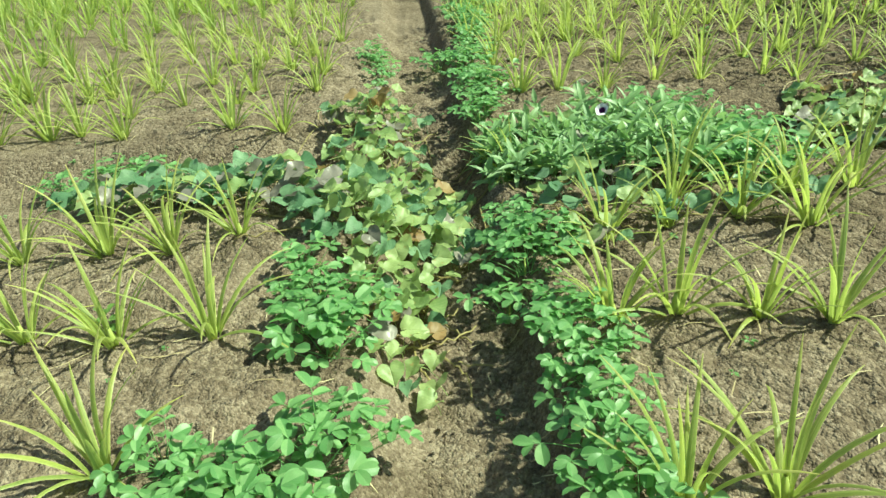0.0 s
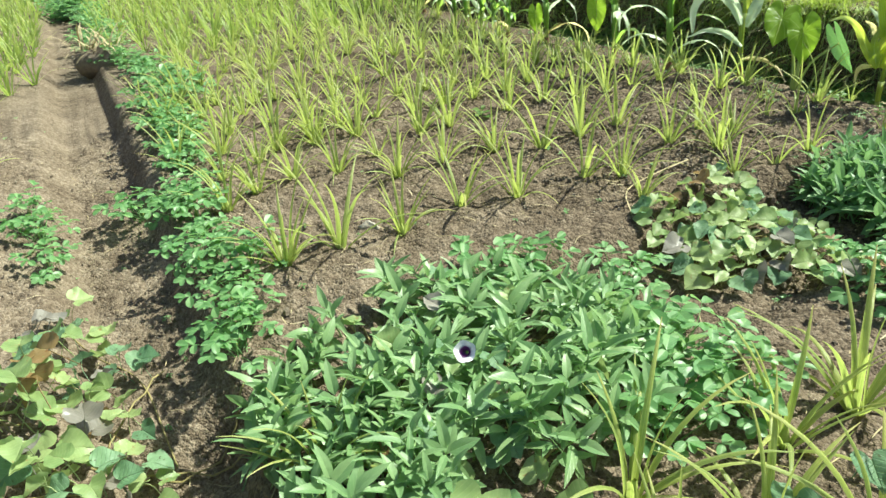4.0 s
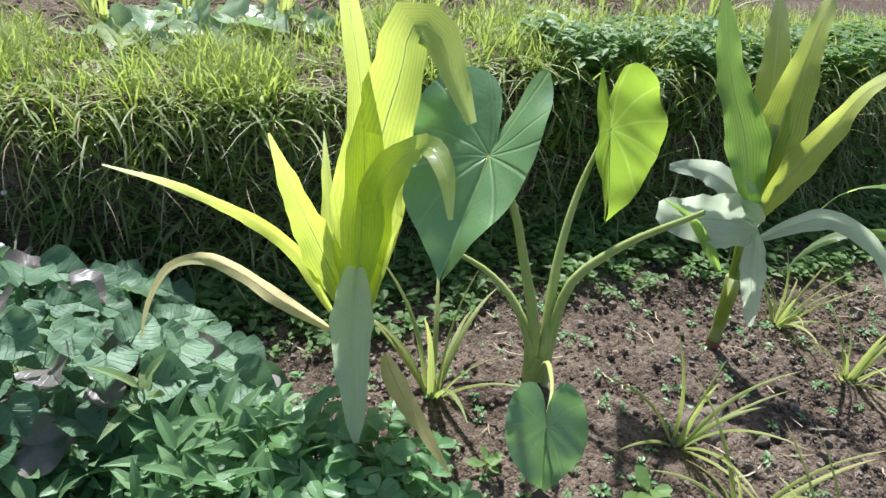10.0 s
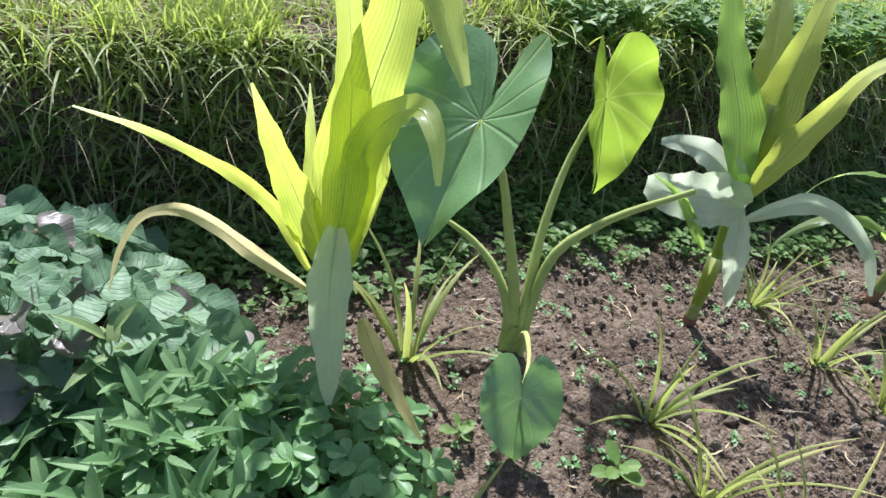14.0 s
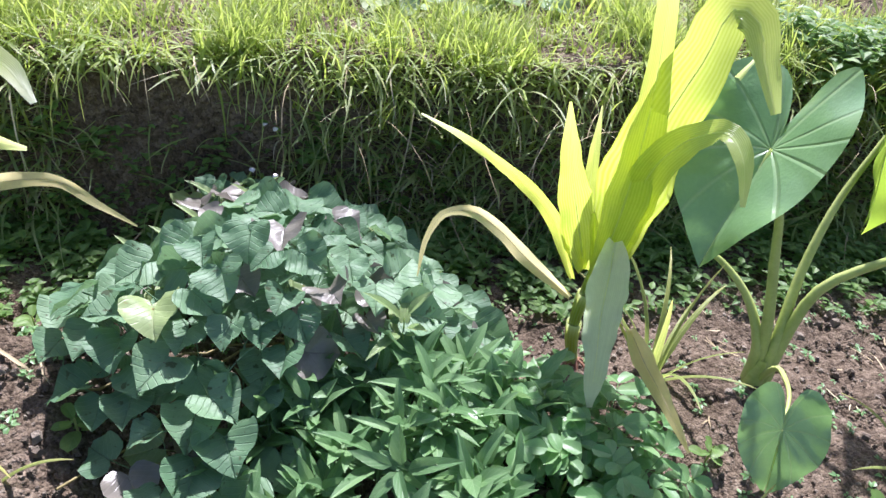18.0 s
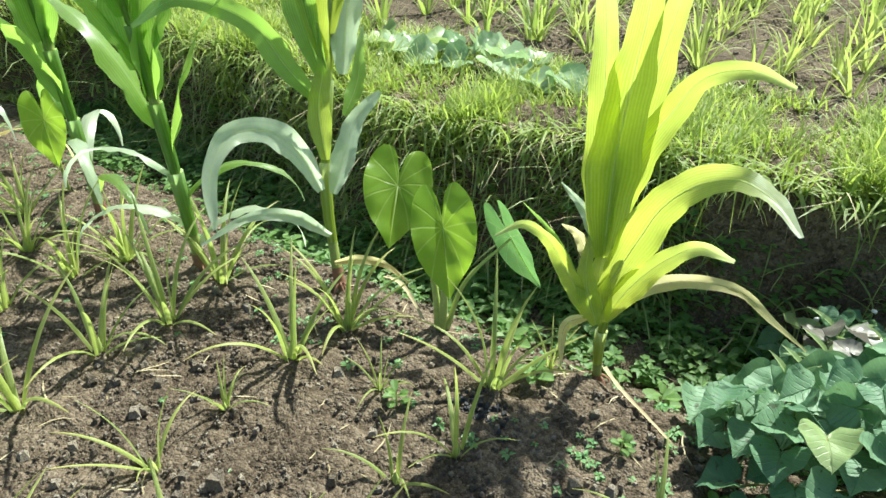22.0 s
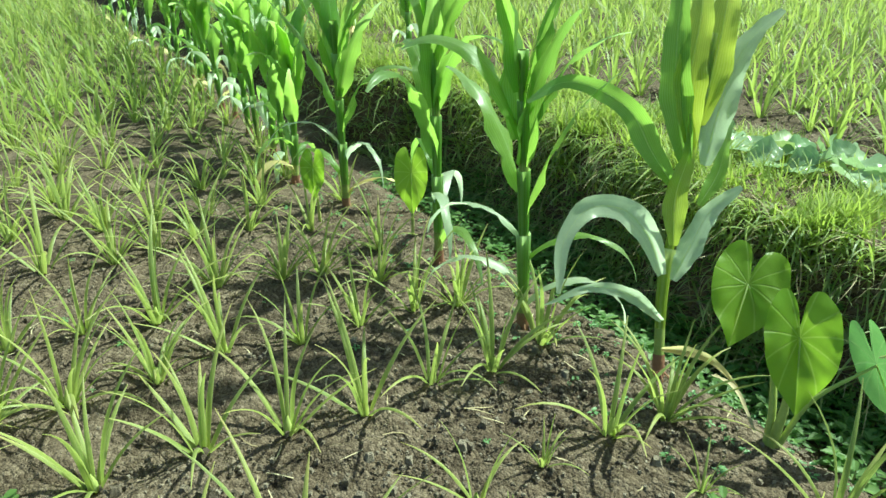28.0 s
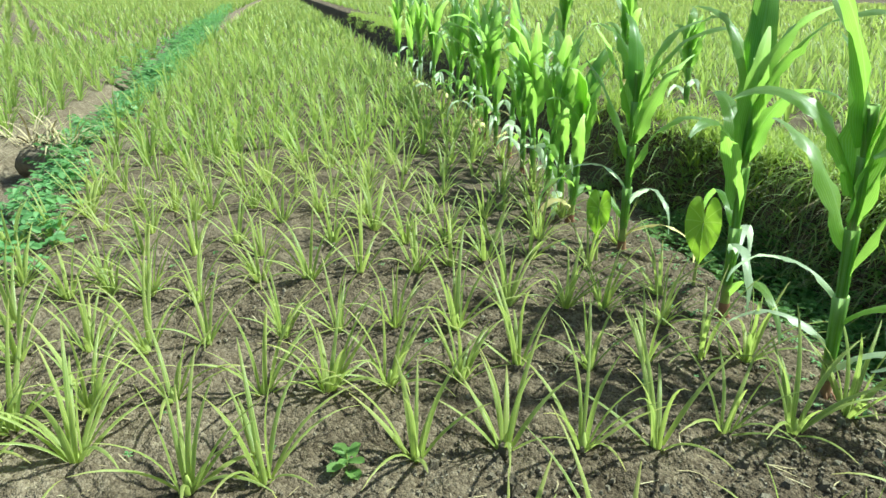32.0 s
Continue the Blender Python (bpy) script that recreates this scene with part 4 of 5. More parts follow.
corn_leaf(corn_a, [(-0.038, 0.024, 0.473), (0.01, 0.042, 0.72), (0.062, 0.042, 0.823), (0.111, 0.036, 0.907), (0.196, 0.004, 0.942), (0.279, -0.062, 0.929)], 0.085, M_CORN_LIT, face, 0.7)
corn_leaf(corn_a, [(-0.043, -0.008, 0.441), (-0.051, 0.021, 0.706), (-0.04, 0.035, 0.906), (-0.031, 0.036, 1.085), (-0.039, 0.025, 1.214)], 0.12, M_CORN_LIT, face, 0.6)
corn_leaf(corn_a, [(-0.053, 0.005, 0.431), (-0.089, 0.045, 0.763), (-0.113, 0.057, 0.981), (-0.144, 0.054, 1.197)], 0.085, M_CORN_LIT, face, 0.6)
corn_leaf(corn_a, [(-0.031, 0.074, 0.514), (0.002, 0.079, 0.83), (0.029, 0.063, 1.026), (0.047, 0.032, 1.186)], 0.095, M_CORN_LIT, face, 0.6)
corn_leaf(corn_a, [(-0.038, -0.101, 0.288), (-0.08, -0.057, 0.397), (-0.082, -0.002, 0.505)], 0.06, M_CORN_LIT, face)
corn_leaf(corn_a, [(-0.017, -0.084, 0.288), (-0.045, -0.031, 0.387), (-0.033, 0.041, 0.498)], 0.06, M_CORN_LIT, face)
corn_leaf(corn_a, [(-0.056, 0.059, 0.501), (-0.086, 0.133, 0.606), (-0.116, 0.2, 0.702)], 0.04, M_CORN_SHEEN, face)
# corn_b
face = (0.28, -0.85, 0.45)
corn_leaf(corn_b, [(-0.056, 0.047, 0.341), (-0.118, 0.044, 0.461), (-0.189, 0.014, 0.533), (-0.269, -0.058, 0.542), (-0.299, -0.138, 0.478), (-0.264, -0.236, 0.329)], 0.075, M_CORN_SHEEN, face, 0.6)
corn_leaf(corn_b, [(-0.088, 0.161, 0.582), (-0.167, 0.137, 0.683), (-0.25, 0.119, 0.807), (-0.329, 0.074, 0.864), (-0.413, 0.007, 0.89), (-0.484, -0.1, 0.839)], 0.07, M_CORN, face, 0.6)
corn_leaf(corn_b, [(-0.023, 0.061, 0.326), (-0.003, 0.113, 0.429), (0.023, 0.169, 0.532), (0.084, 0.233, 0.605)], 0.065, M_CORN_SHEEN, face, 0.5)
corn_leaf(corn_b, [(-0.02, -0.001, 0.213), (-0.109, -0.062, 0.302), (-0.189, -0.141, 0.334), (-0.282, -0.287, 0.308)], 0.042, M_CORN_SHEEN, face)
corn_leaf(corn_b, [(-0.043, 0.071, 0.434), (-0.074, 0.121, 0.579), (-0.073, 0.186, 0.708), (-0.098, 0.216, 0.803)], 0.07, M_CORN_LIT, face)
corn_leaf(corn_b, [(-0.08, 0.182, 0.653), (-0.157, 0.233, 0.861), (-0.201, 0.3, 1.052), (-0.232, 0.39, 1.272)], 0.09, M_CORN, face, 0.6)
corn_leaf(corn_b, [(-0.077, 0.2, 0.703), (-0.129, 0.264, 0.894), (-0.152, 0.348, 1.084), (-0.201, 0.421, 1.289)], 0.09, M_CORN_LIT, face, 0.6)
corn_leaf(corn_b, [(-0.035, 0.237, 0.647), (-0.042, 0.333, 0.824), (-0.02, 0.449, 1.001), (0.04, 0.54, 1.086)], 0.09, M_CORN_SHEEN, face, 0.5)
corn_leaf(corn_b, [(-0.081, 0.268, 0.759), (-0.094, 0.387, 0.984), (-0.113, 0.484, 1.177), (-0.116, 0.546, 1.289)], 0.1, M_CORN_LIT, face, 0.6)
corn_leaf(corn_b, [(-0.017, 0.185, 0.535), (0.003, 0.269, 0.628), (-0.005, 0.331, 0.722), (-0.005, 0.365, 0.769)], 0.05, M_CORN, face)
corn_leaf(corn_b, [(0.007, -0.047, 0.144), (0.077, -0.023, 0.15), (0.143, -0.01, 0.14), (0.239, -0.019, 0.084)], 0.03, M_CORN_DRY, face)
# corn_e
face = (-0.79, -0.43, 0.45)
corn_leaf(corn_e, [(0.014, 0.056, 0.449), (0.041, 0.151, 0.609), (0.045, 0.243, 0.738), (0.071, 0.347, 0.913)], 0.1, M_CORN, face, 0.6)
corn_leaf(corn_e, [(0.052, 0.057, 0.456), (0.145, 0.148, 0.625), (0.223, 0.227, 0.771), (0.296, 0.312, 0.917)], 0.1, M_CORN_LIT, face, 0.6)
corn_leaf(corn_e, [(0.066, 0.068, 0.481), (0.17, 0.128, 0.677), (0.256, 0.163, 0.821), (0.331, 0.194, 0.95)], 0.11, M_CORN_LIT, face, 0.6)
corn_leaf(corn_e, [(0.019, 0.035, 0.434), (0.109, 0.026, 0.552), (0.194, 0.011, 0.656), (0.277, -0.005, 0.757), (0.35, -0.042, 0.822)], 0.075, M_CORN_LIT, face, 0.6)
corn_leaf(corn_e, [(0.024, 0.022, 0.407), (-0.02, 0.057, 0.416), (-0.078, 0.102, 0.417), (-0.118, 0.157, 0.407), (-0.141, 0.223, 0.4)], 0.125, M_CORN_SHEEN, face, 0.35)
corn_leaf(corn_e, [(0.025, 0.021, 0.417), (0.009, 0.096, 0.472), (-0.023, 0.159, 0.506), (-0.07, 0.203, 0.517), (-0.107, 0.248, 0.509)], 0.075, M_CORN_SHEEN, face, 0.5)
corn_leaf(corn_e, [(-0.004, 0.011, 0.396), (-0.035, -0.023, 0.338), (-0.036, -0.049, 0.266), (-0.026, -0.079, 0.159)], 0.06, M_CORN_SHEEN, face, 0.5)
corn_leaf(corn_e, [(0.025, 0.005, 0.38), (0.079, -0.046, 0.435), (0.12, -0.098, 0.467), (0.141, -0.177, 0.457), (0.132, -0.26, 0.418), (0.078, -0.327, 0.353)], 0.05, M_CORN_SHEEN, face, 0.6)
corn_leaf(corn_e, [(-0.082, 0.031, 0.297), (-0.111, 0.079, 0.366), (-0.145, 0.125, 0.426), (-0.207, 0.179, 0.471)], 0.03, M_CORN, face)
for n, (x, y, tall) in enumerate([(-1.66, 3.63, 1.25), (-2.2, 3.86, 1.35), (-2.97, 4.11, 1.2), (-3.44, 4.2, 0.95), (-3.98, 4.51, 1.1), (-4.5, 4.75, 0.9), (-4.9, 4.95, 1.2), (-5.6, 5.25, 1.1), (-6.33, 5.6, 1.3), (-7.2, 5.95, 1.15), (-8.5, 6.4, 1.3), (2.75, 2.2, 1.2), (3.35, 2.0, 1.25), (-3.72, 4.38, 1.0), (-4.25, 4.62, 1.1), (-5.25, 5.1, 1.15), (-5.95, 5.42, 1.2), (-6.8, 5.78, 1.2), (-7.8, 6.15, 1.2), (-9.3, 6.75, 1.25), (-10.2, 7.1, 1.25)]):
    free_corn(x, y, 40 + n, tall)
for n, (x, y, tall) in enumerate([(-5.2, 6.6, 1.0), (-6.4, 6.9, 1.1), (-4.2, 6.2, 0.8)]):
    free_corn(x, y, 70 + n, tall, 7)

# ---- taro ----
TARO_SEED = [0]


def petiole(plant, points, radius):
    line = smooth_line(points, 14)
    s = np.linspace(0, 1, 14)
    return part("petiole", Geo().add(*tube(line, radius * (0.95 - 0.6 * s), 8)), M_PETIOLE, plant)


def taro_blade(plant, at, tip, normal, width, length, material, roll=0.0, fold=0.12, curl=0.12, other=None):
    TARO_SEED[0] += 1
    tip, nrm = unit(tip), unit(normal)
    side = unit(np.cross(tip, nrm))
    nrm = nrm * math.cos(math.radians(roll)) + side * math.sin(math.radians(roll))
    b = heart(width, length, TARO_EDGE, 11, 41, 0.05, curl, 0.034, TARO_SEED[0], fold, 0.012, other)
    ob = part("leaf_blade", Geo().add(*placed(b, at, tip, nrm)), material, plant, "broad heart-shaped leaf blade with pale veins")
    q = np.linspace(0, 0.93, 9)
    rib = (np.stack([0 * q, q * length, 0.0015 - curl * length * q**2], -1), np.zeros((0, 4), int), None)
    part("midrib", Geo().add(*tube(placed(rib, at, tip, nrm)[0], 0.0026 * (1.05 - q), 6)), M_RIB, ob, "pale raised midrib")
    return ob


def taro_thing(x, y, label):
    return thing("taro_plant", x, y, float(land_xy(x, y)) - 0.005, label, "taro plant", "taros beside the corn")


taro_c = taro_thing(1.46, 2.63, "taro with thick pale stalks and large heart-shaped leaves beside corn")
petiole(taro_c, [(-0.007, 0.011, 0.0), (-0.013, 0.028, 0.124), (-0.029, 0.101, 0.222), (-0.069, 0.166, 0.279), (-0.114, 0.217, 0.311)], 0.017)
petiole(taro_c, [(0.0, -0.004, 0.0), (-0.002, 0.024, 0.141), (-0.057, 0.061, 0.362), (-0.115, 0.083, 0.529), (-0.187, 0.101, 0.64)], 0.018)
taro_blade(taro_c, (-0.187, 0.1, 0.642), (-0.165, -0.075, -0.2), (-0.66, -0.42, 0.6), 0.36, 0.27, M_TARO, 0, 1.3, 0.08, 0.05)
petiole(taro_c, [(0.008, -0.012, 0.0), (0.023, 0.009, 0.141), (0.086, 0.073, 0.305), (0.158, 0.116, 0.456), (0.247, 0.139, 0.607)], 0.018)
taro_blade(taro_c, (0.247, 0.135, 0.607), (-0.008, -0.089, -0.245), (-0.35, -0.84, 0.35), 0.28, 0.24, M_TARO_LIT, 0, 0.1, 0.06, 1.1)
petiole(taro_c, [(0.014, -0.022, 0.0), (0.034, 0.0, 0.143), (0.072, 0.002, 0.306), (0.126, -0.056, 0.41), (0.206, -0.184, 0.552)], 0.018)
petiole(taro_c, [(0.0, -0.012, 0.03), (-0.028, -0.051, 0.121), (-0.083, -0.105, 0.161), (-0.158, -0.172, 0.185), (-0.215, -0.212, 0.17)], 0.009)
taro_blade(taro_c, (-0.215, -0.215, 0.168), (-0.041, -0.07, -0.156), (-0.63, -0.5, 0.75), 0.17, 0.155, M_TARO, 0)
part("corm", Geo().add(*tube(N_([(0, 0, -0.05), (0, 0, 0.0), (0, 0, 0.05), (0, 0, 0.09)]), (0.024, 0.028, 0.022, 0.01), 10)), M_PETIOLE, taro_c)
taro_a = taro_thing(-0.8, 3.51, "small taro with heart-shaped leaves lit lime-green between corn plants")
petiole(taro_a, [(-0.008, -0.002, 0.0), (-0.02, 0.01, 0.13), (-0.1, 0.09, 0.33), (-0.165, 0.15, 0.39)], 0.013)
taro_blade(taro_a, (-0.17, 0.15, 0.395), (0.01, -0.14, -0.13), (0.4, -0.6, 0.68), 0.21, 0.19, M_TARO_LIT, 10, 0.25)
petiole(taro_a, [(0.001, 0.0, 0.0), (0.01, -0.01, 0.117), (0.0, 0.008, 0.34)], 0.016)
taro_blade(taro_a, (0.0, 0.004, 0.355), (0.043, -0.098, -0.16), (0.26, -0.85, 0.4), 0.19, 0.2, M_TARO_LIT, 0, 0.3)
petiole(taro_a, [(0.017, 0.003, 0.0), (0.064, 0.03, 0.166), (0.18, 0.12, 0.28)], 0.01)
taro_blade(taro_a, (0.18, 0.12, 0.285), (0.105, 0.0, -0.2), (0.06, -0.83, 0.55), 0.1, 0.21, M_TARO, 30, 0.3)
for x, y, h, s in ((-2.45, 4.0, 0.34, 0.15), (-2.95, 3.9, 0.3, 0.12)):
    e = taro_thing(x, y, "small taro with one hanging green leaf under the corn")
    petiole(e, [(0, 0, 0), (0.02, -0.03, h * 0.6), (0.04, -0.06, h)], 0.009)
    taro_blade(e, (0.04, -0.06, h), (0.04, -0.05, -0.2), (0.4, -0.8, 0.45), s, s * 1.2, M_TARO_LIT)

# ---- sweet potato, lance-leaved greens and peanuts in the cross furrow ----


def heart_leaf(k, cup, curl):
    """A heart-shaped leaf with the upper part of its stalk."""
    g = Geo().add(*heart(0.13, 0.08, SPUD_EDGE, 5, 13, cup, curl, 0.045, k, 0.2, 0.03))
    v, f, uv = tube(smooth_line([(0, 0, 0), (0, -0.02, -0.03), (0.01, -0.03, -0.14)], 5), 0.0019, 4)
    return g.add(v, f, uv * 0.0 + (0.0, 0.1))


HEARTS = [heart_leaf(k, c, q) for k, (c, q) in enumerate(((0.1, 0.06), (0.16, 0.14), (0.05, 0.02), (0.2, 0.1), (0.12, 0.2)))]
HEART_MESH = {}


def heart_mesh(k, material):
    key = (k, material.name)
    if key not in HEART_MESH:
        HEART_MESH[key] = HEARTS[k].mesh("leaf", material)
    return HEART_MESH[key]


def turned(at, tip, normal, size):
    y = Vector(unit(tip))
    x = y.cross(Vector(normal)).normalized()
    z = x.cross(y)
    return Matrix.Translation(at) @ Matrix((x, y, z)).transposed().to_4x4() @ Matrix.Diagonal((size, size, size, 1))


def heart_patch(label, u0, v0, ru, rv, height, leaves, mixture, seed, size=1.0, turn=0.0):
    """A mound of sweet potato: vines, leaf stalks and heart-shaped leaves facing outwards and up."""
    r = np.random.default_rng(seed)
    x0, y0 = to_xy(u0, v0)
    e = thing("sweet_potato_patch", x0, y0, 0, label, "sweet potato", "sweet potato patches")
    done = []
    tries = 0
    while len(done) < leaves and tries < leaves * 12:
        tries += 1
        a, q = r.uniform(0, 6.28), r.random() ** 0.55
        rim = 1 + 0.16 * math.sin(3 * a + seed) + 0.1 * math.sin(5 * a + 2 * seed)
        du, dv = math.cos(a) * q * rim, math.sin(a) * q * rim
        co, si = math.cos(turn), math.sin(turn)
        u, v = u0 + co * du * ru - si * dv * rv, v0 + si * du * ru + co * dv * rv
        if v > bank_line(u) - 0.13 and v0 < bank_line(u0):
            continue
        x, y = to_xy(u, v)
        h = height * (1 - 0.8 * q * q) * (r.uniform(0.68, 1.08) if r.random() < 0.82 else r.uniform(0.35, 0.7))
        z = float(land(u, v)) + 0.03 + h
        if any((x - p[0]) ** 2 + (y - p[1]) ** 2 + 2 * (z - p[2]) ** 2 < (0.074 * size) ** 2 for p in done):
            continue
        done.append((x, y, z))
        out = N_([(x - x0), (y - y0), 0.0])
        out = out / max(np.linalg.norm(out), 0.05)
        slope = 1.1 * height * q / max(ru, rv)
        nrm = unit(N_([0, 0, 1.0]) + out * 0.35 * slope + (-0.06, -0.14, 0) + r.normal(0, 0.3, 3))
        away = unit(out * (0.35 + 0.5 * q) + r.normal(0, 0.6, 3) * (1, 1, 0.25) + (-0.1, -0.3, -0.1))
        k = int(r.choice(len(mixture), p=[m[1] for m in mixture]))
        ob = part("leaf", heart_mesh(int(r.integers(0, 5)), mixture[k][0]), None, e)
        ob.matrix_basis = turned((x - x0, y - y0, z), away, nrm, size * r.uniform(0.68, 1.12))
    for q in range(9):
        a = r.uniform(0, 360)
        line = arc((r.normal(0, 0.1), r.normal(0, 0.1), 0.0), a, 0, 0, max(ru, rv) * r.uniform(0.6, 1.1), 12, 1, r.uniform(-80, 80))
        line[:, 2] = land_xy(line[:, 0] + x0, line[:, 1] + y0) + 0.012 + 0.02 * np.abs(np.sin(np.arange(12) * 1.3 + q))
        part("vine", Geo().add(*tube(line, 0.0032, 5)), M_VINE, e)
    return e


LANCE = [blade(w, l, 0.0, 0, 0.95, 7, 3, 0.05, c, 0.04, 50 + k, 0.3) for k, (w, l, c) in enumerate(((0.034, 0.105, 0.25), (0.03, 0.12, 0.35), (0.04, 0.095, 0.15)))]


def shoot_mesh(seed, material=None, scale=1.0):
    """A leafy shoot: a short stem with lance-shaped leaves round it."""
    r = np.random.default_rng(seed)
    g = Geo()
    for q in range(9):
        az, el = q * 137.5 + r.uniform(-20, 20), 54 - 7 * q + r.uniform(-10, 10)
        a, b = math.radians(az), math.radians(el)
        tip = (math.cos(a) * math.cos(b), math.sin(a) * math.cos(b), math.sin(b))
        nrm = (-math.cos(a) * math.sin(b), -math.sin(a) * math.sin(b), math.cos(b))
        g.add(*placed(LANCE[q % 3], (math.cos(a) * 0.008, math.sin(a) * 0.008, 0.06 - 0.012 * q + r.uniform(0, 0.01)), tip, nrm, scale * r.uniform(0.75, 1.15)))
    g.add(*tube(N_([(0, 0, -0.16), (0.004, 0, -0.05), (0, 0, 0.06)]), (0.004, 0.0035, 0.002), 4))
    return g.mesh("shoot", material or M_SHOOT)


SHOOTS = [shoot_mesh(80 + k) for k in range(6)]
GREY_SHOOTS = [shoot_mesh(80 + k, M_SHOOT_GREY) for k in range(6)]


def lance_patch(label, u0, v0, ru, rv, height, count, seed, size=1.0, turn=0.0, shoots=SHOOTS):
    r = np.random.default_rng(seed)
    x0, y0 = to_xy(u0, v0)
    e = thing("lance_leaf_greens", x0, y0, 0, label, "leafy greens", "leafy greens in the furrow")
    for _ in range(count):
        a, q = r.uniform(0, 6.28), r.random() ** 0.55
        du, dv = math.cos(a) * q * ru, math.sin(a) * q * rv
        co, si = math.cos(turn), math.sin(turn)
        u, v = u0 + co * du - si * dv, v0 + si * du + co * dv
        x, y = to_xy(u, v)
        z = float(land(u, v)) + 0.03 + height * (1 - 0.7 * q * q) * r.uniform(0.55, 1.05)
        ob = part("shoot", shoots[int(r.integers(0, 6))], None, e)
        tilt = r.normal(0, 16, 2)
        ob.matrix_basis = pose(x - x0, y - y0, z, tilt[0] - 9 * dv / rv, tilt[1] + 9 * du / ru, r.uniform(0, 360)) @ Matrix.Diagonal((*(size * r.uniform(0.75, 1.2),) * 3, 1))
    return e


OVAL = [blade(0.038, 0.06, 0.0, 0, 0.75, 8, 3, 0.06, c, 0.02, 60 + k, 0.2, 0.5) for k, c in enumerate((0.08, 0.2, 0.15))]


def peanut_leaf_mesh(seed, elev):
    """One compound leaf on its stalk from the ground: two pairs of oval leaflets."""
    r = np.random.default_rng(seed)
    g = Geo()
    line = arc((0, 0, -0.01), 90, elev, 22, r.uniform(0.15, 0.25), 8, 1.4, r.uniform(-30, 30))
    g.add(*tube(line, np.linspace(0.0026, 0.0012, 8), 4))
    d = unit(line[-1] - line[-2])
    head = math.degrees(math.atan2(d[1], d[0]))
    top = unit(N_([0, 0, 1.0]) + r.normal(0, 0.22, 3) + (0, 0.25, 0))
    for at, turn_ in ((line[-1], 30), (line[-1], -30), (line[-1] - d * 0.022, 78), (line[-1] - d * 0.022, -78)):
        a = math.radians(head + turn_ + r.uniform(-12, 12))
        tip = (math.cos(a), math.sin(a), r.uniform(-0.2, 0.25))
        g.add(*placed(OVAL[int(r.integers(0, 3))], at, tip, top + r.normal(0, 0.12, 3), r.uniform(0.8, 1.15)))
    return g.mesh("leaf", M_PEANUT)


PEANUT = [peanut_leaf_mesh(90 + k, 86 - 6.0 * k) for k in range(10)]


def peanut_plant(seed):
    r = np.random.default_rng(seed)
    e = thing("peanut_plant", 0, 0, 0, "low bushy peanut plant with oval paired leaflets at the bed edge", "peanut plant", "peanut plants along the furrows")
    for q in range(22):
        ob = part("leaf", PEANUT[int(min(9, q * 10 // 20))], None, e)
        ob.matrix_basis = pose(r.normal(0, 0.02), r.normal(0, 0.02), 0, r.uniform(-10, 10), r.uniform(-10, 10), q * 137.5 + r.uniform(-30, 30)) @ Matrix.Diagonal((*(r.uniform(0.8, 1.15),) * 3, 1))
    part("stem", Geo().add(*tube(N_([(0, 0, -0.03), (0, 0, 0.03), (0.004, 0, 0.09)]), (0.006, 0.005, 0.003), 6)), M_PETIOLE, e)
    return e


peanuts = Copies(peanut_plant, [301, 302, 303, 304])
PEANUTS = [(-1.45, -0.19), (-1.55, -0.1), (-1.71, -0.03), (-1.93, 0.05), (-1.85, 0.16), (-2.18, 0.2), (-2.1, 0.08), (-2.45, 0.3), (-0.03, -0.79), (-0.11, -0.64), (0.05, -0.9), (-0.3, -0.66), (-0.2, -0.7), (0.42, -0.88), (0.5, -0.95), (0.64, -0.98), (0.76, -1.08), (0.86, -1.1), (0.3, -0.88), (0.98, -1.16), (-0.16, -1.45), (0.0, -1.52), (0.1, -1.5), (-0.3, -1.46), (-0.06, -1.38), (0.51, -1.84), (0.51, -1.67), (0.39, -1.95), (0.47, -1.57), (0.62, -1.76), (0.6, -1.95), (-1.83, -1.87), (-1.82, -2.02), (-1.6, -1.8), (-1.82, -2.23), (-1.7, -1.95), (-1.5, -2.1), (-2.93, -0.21), (-3.16, -0.15), (-2.62, -0.3)]
PEANUTS_EAST = [(0.47, 1.95), (0.58, 1.92), (0.52, 1.65), (0.34, 1.7), (0.21, 1.54), (0.33, 1.36), (0.18, 1.29), (0.04, 1.24), (0.17, 1.15), (0.36, 1.49), (0.4, 1.83), (0.58, 2.43), (0.8, 2.57), (0.94, 2.56), (0.84, 2.7), (0.81, 2.52), (0.89, 2.44), (0.68, 2.62), (-0.33, 0.6), (-0.1, 0.42), (-0.2, 0.2), (-0.25, 0.38), (-0.45, 0.5), (-0.95, 0.75), (-0.7, 0.95), (-1.05, 0.6), (-0.55, 0.75)]
for x, y in PEANUTS + PEANUTS_EAST:
    peanuts.put(int(rp.integers(0, 4)), stand(x, y, rp.uniform(0, 360), rp.uniform(0.78, 1.0) * (0.72 if y < 0.3 else 0.86), rp.uniform(-8, 8, 2), 0.0))
for u in np.arange(2.45, 12.0, 0.2):
    x, y = to_xy(u, -0.62 + 0.3 * math.exp(-(((u - 5.0) / 1.1) ** 2)) + rp.normal(0, 0.09))
    peanuts.put(int(rp.integers(0, 4)), stand(x, y, rp.uniform(0, 360), rp.uniform(0.65, 0.95), rp.uniform(-8, 8, 2), 0.0))

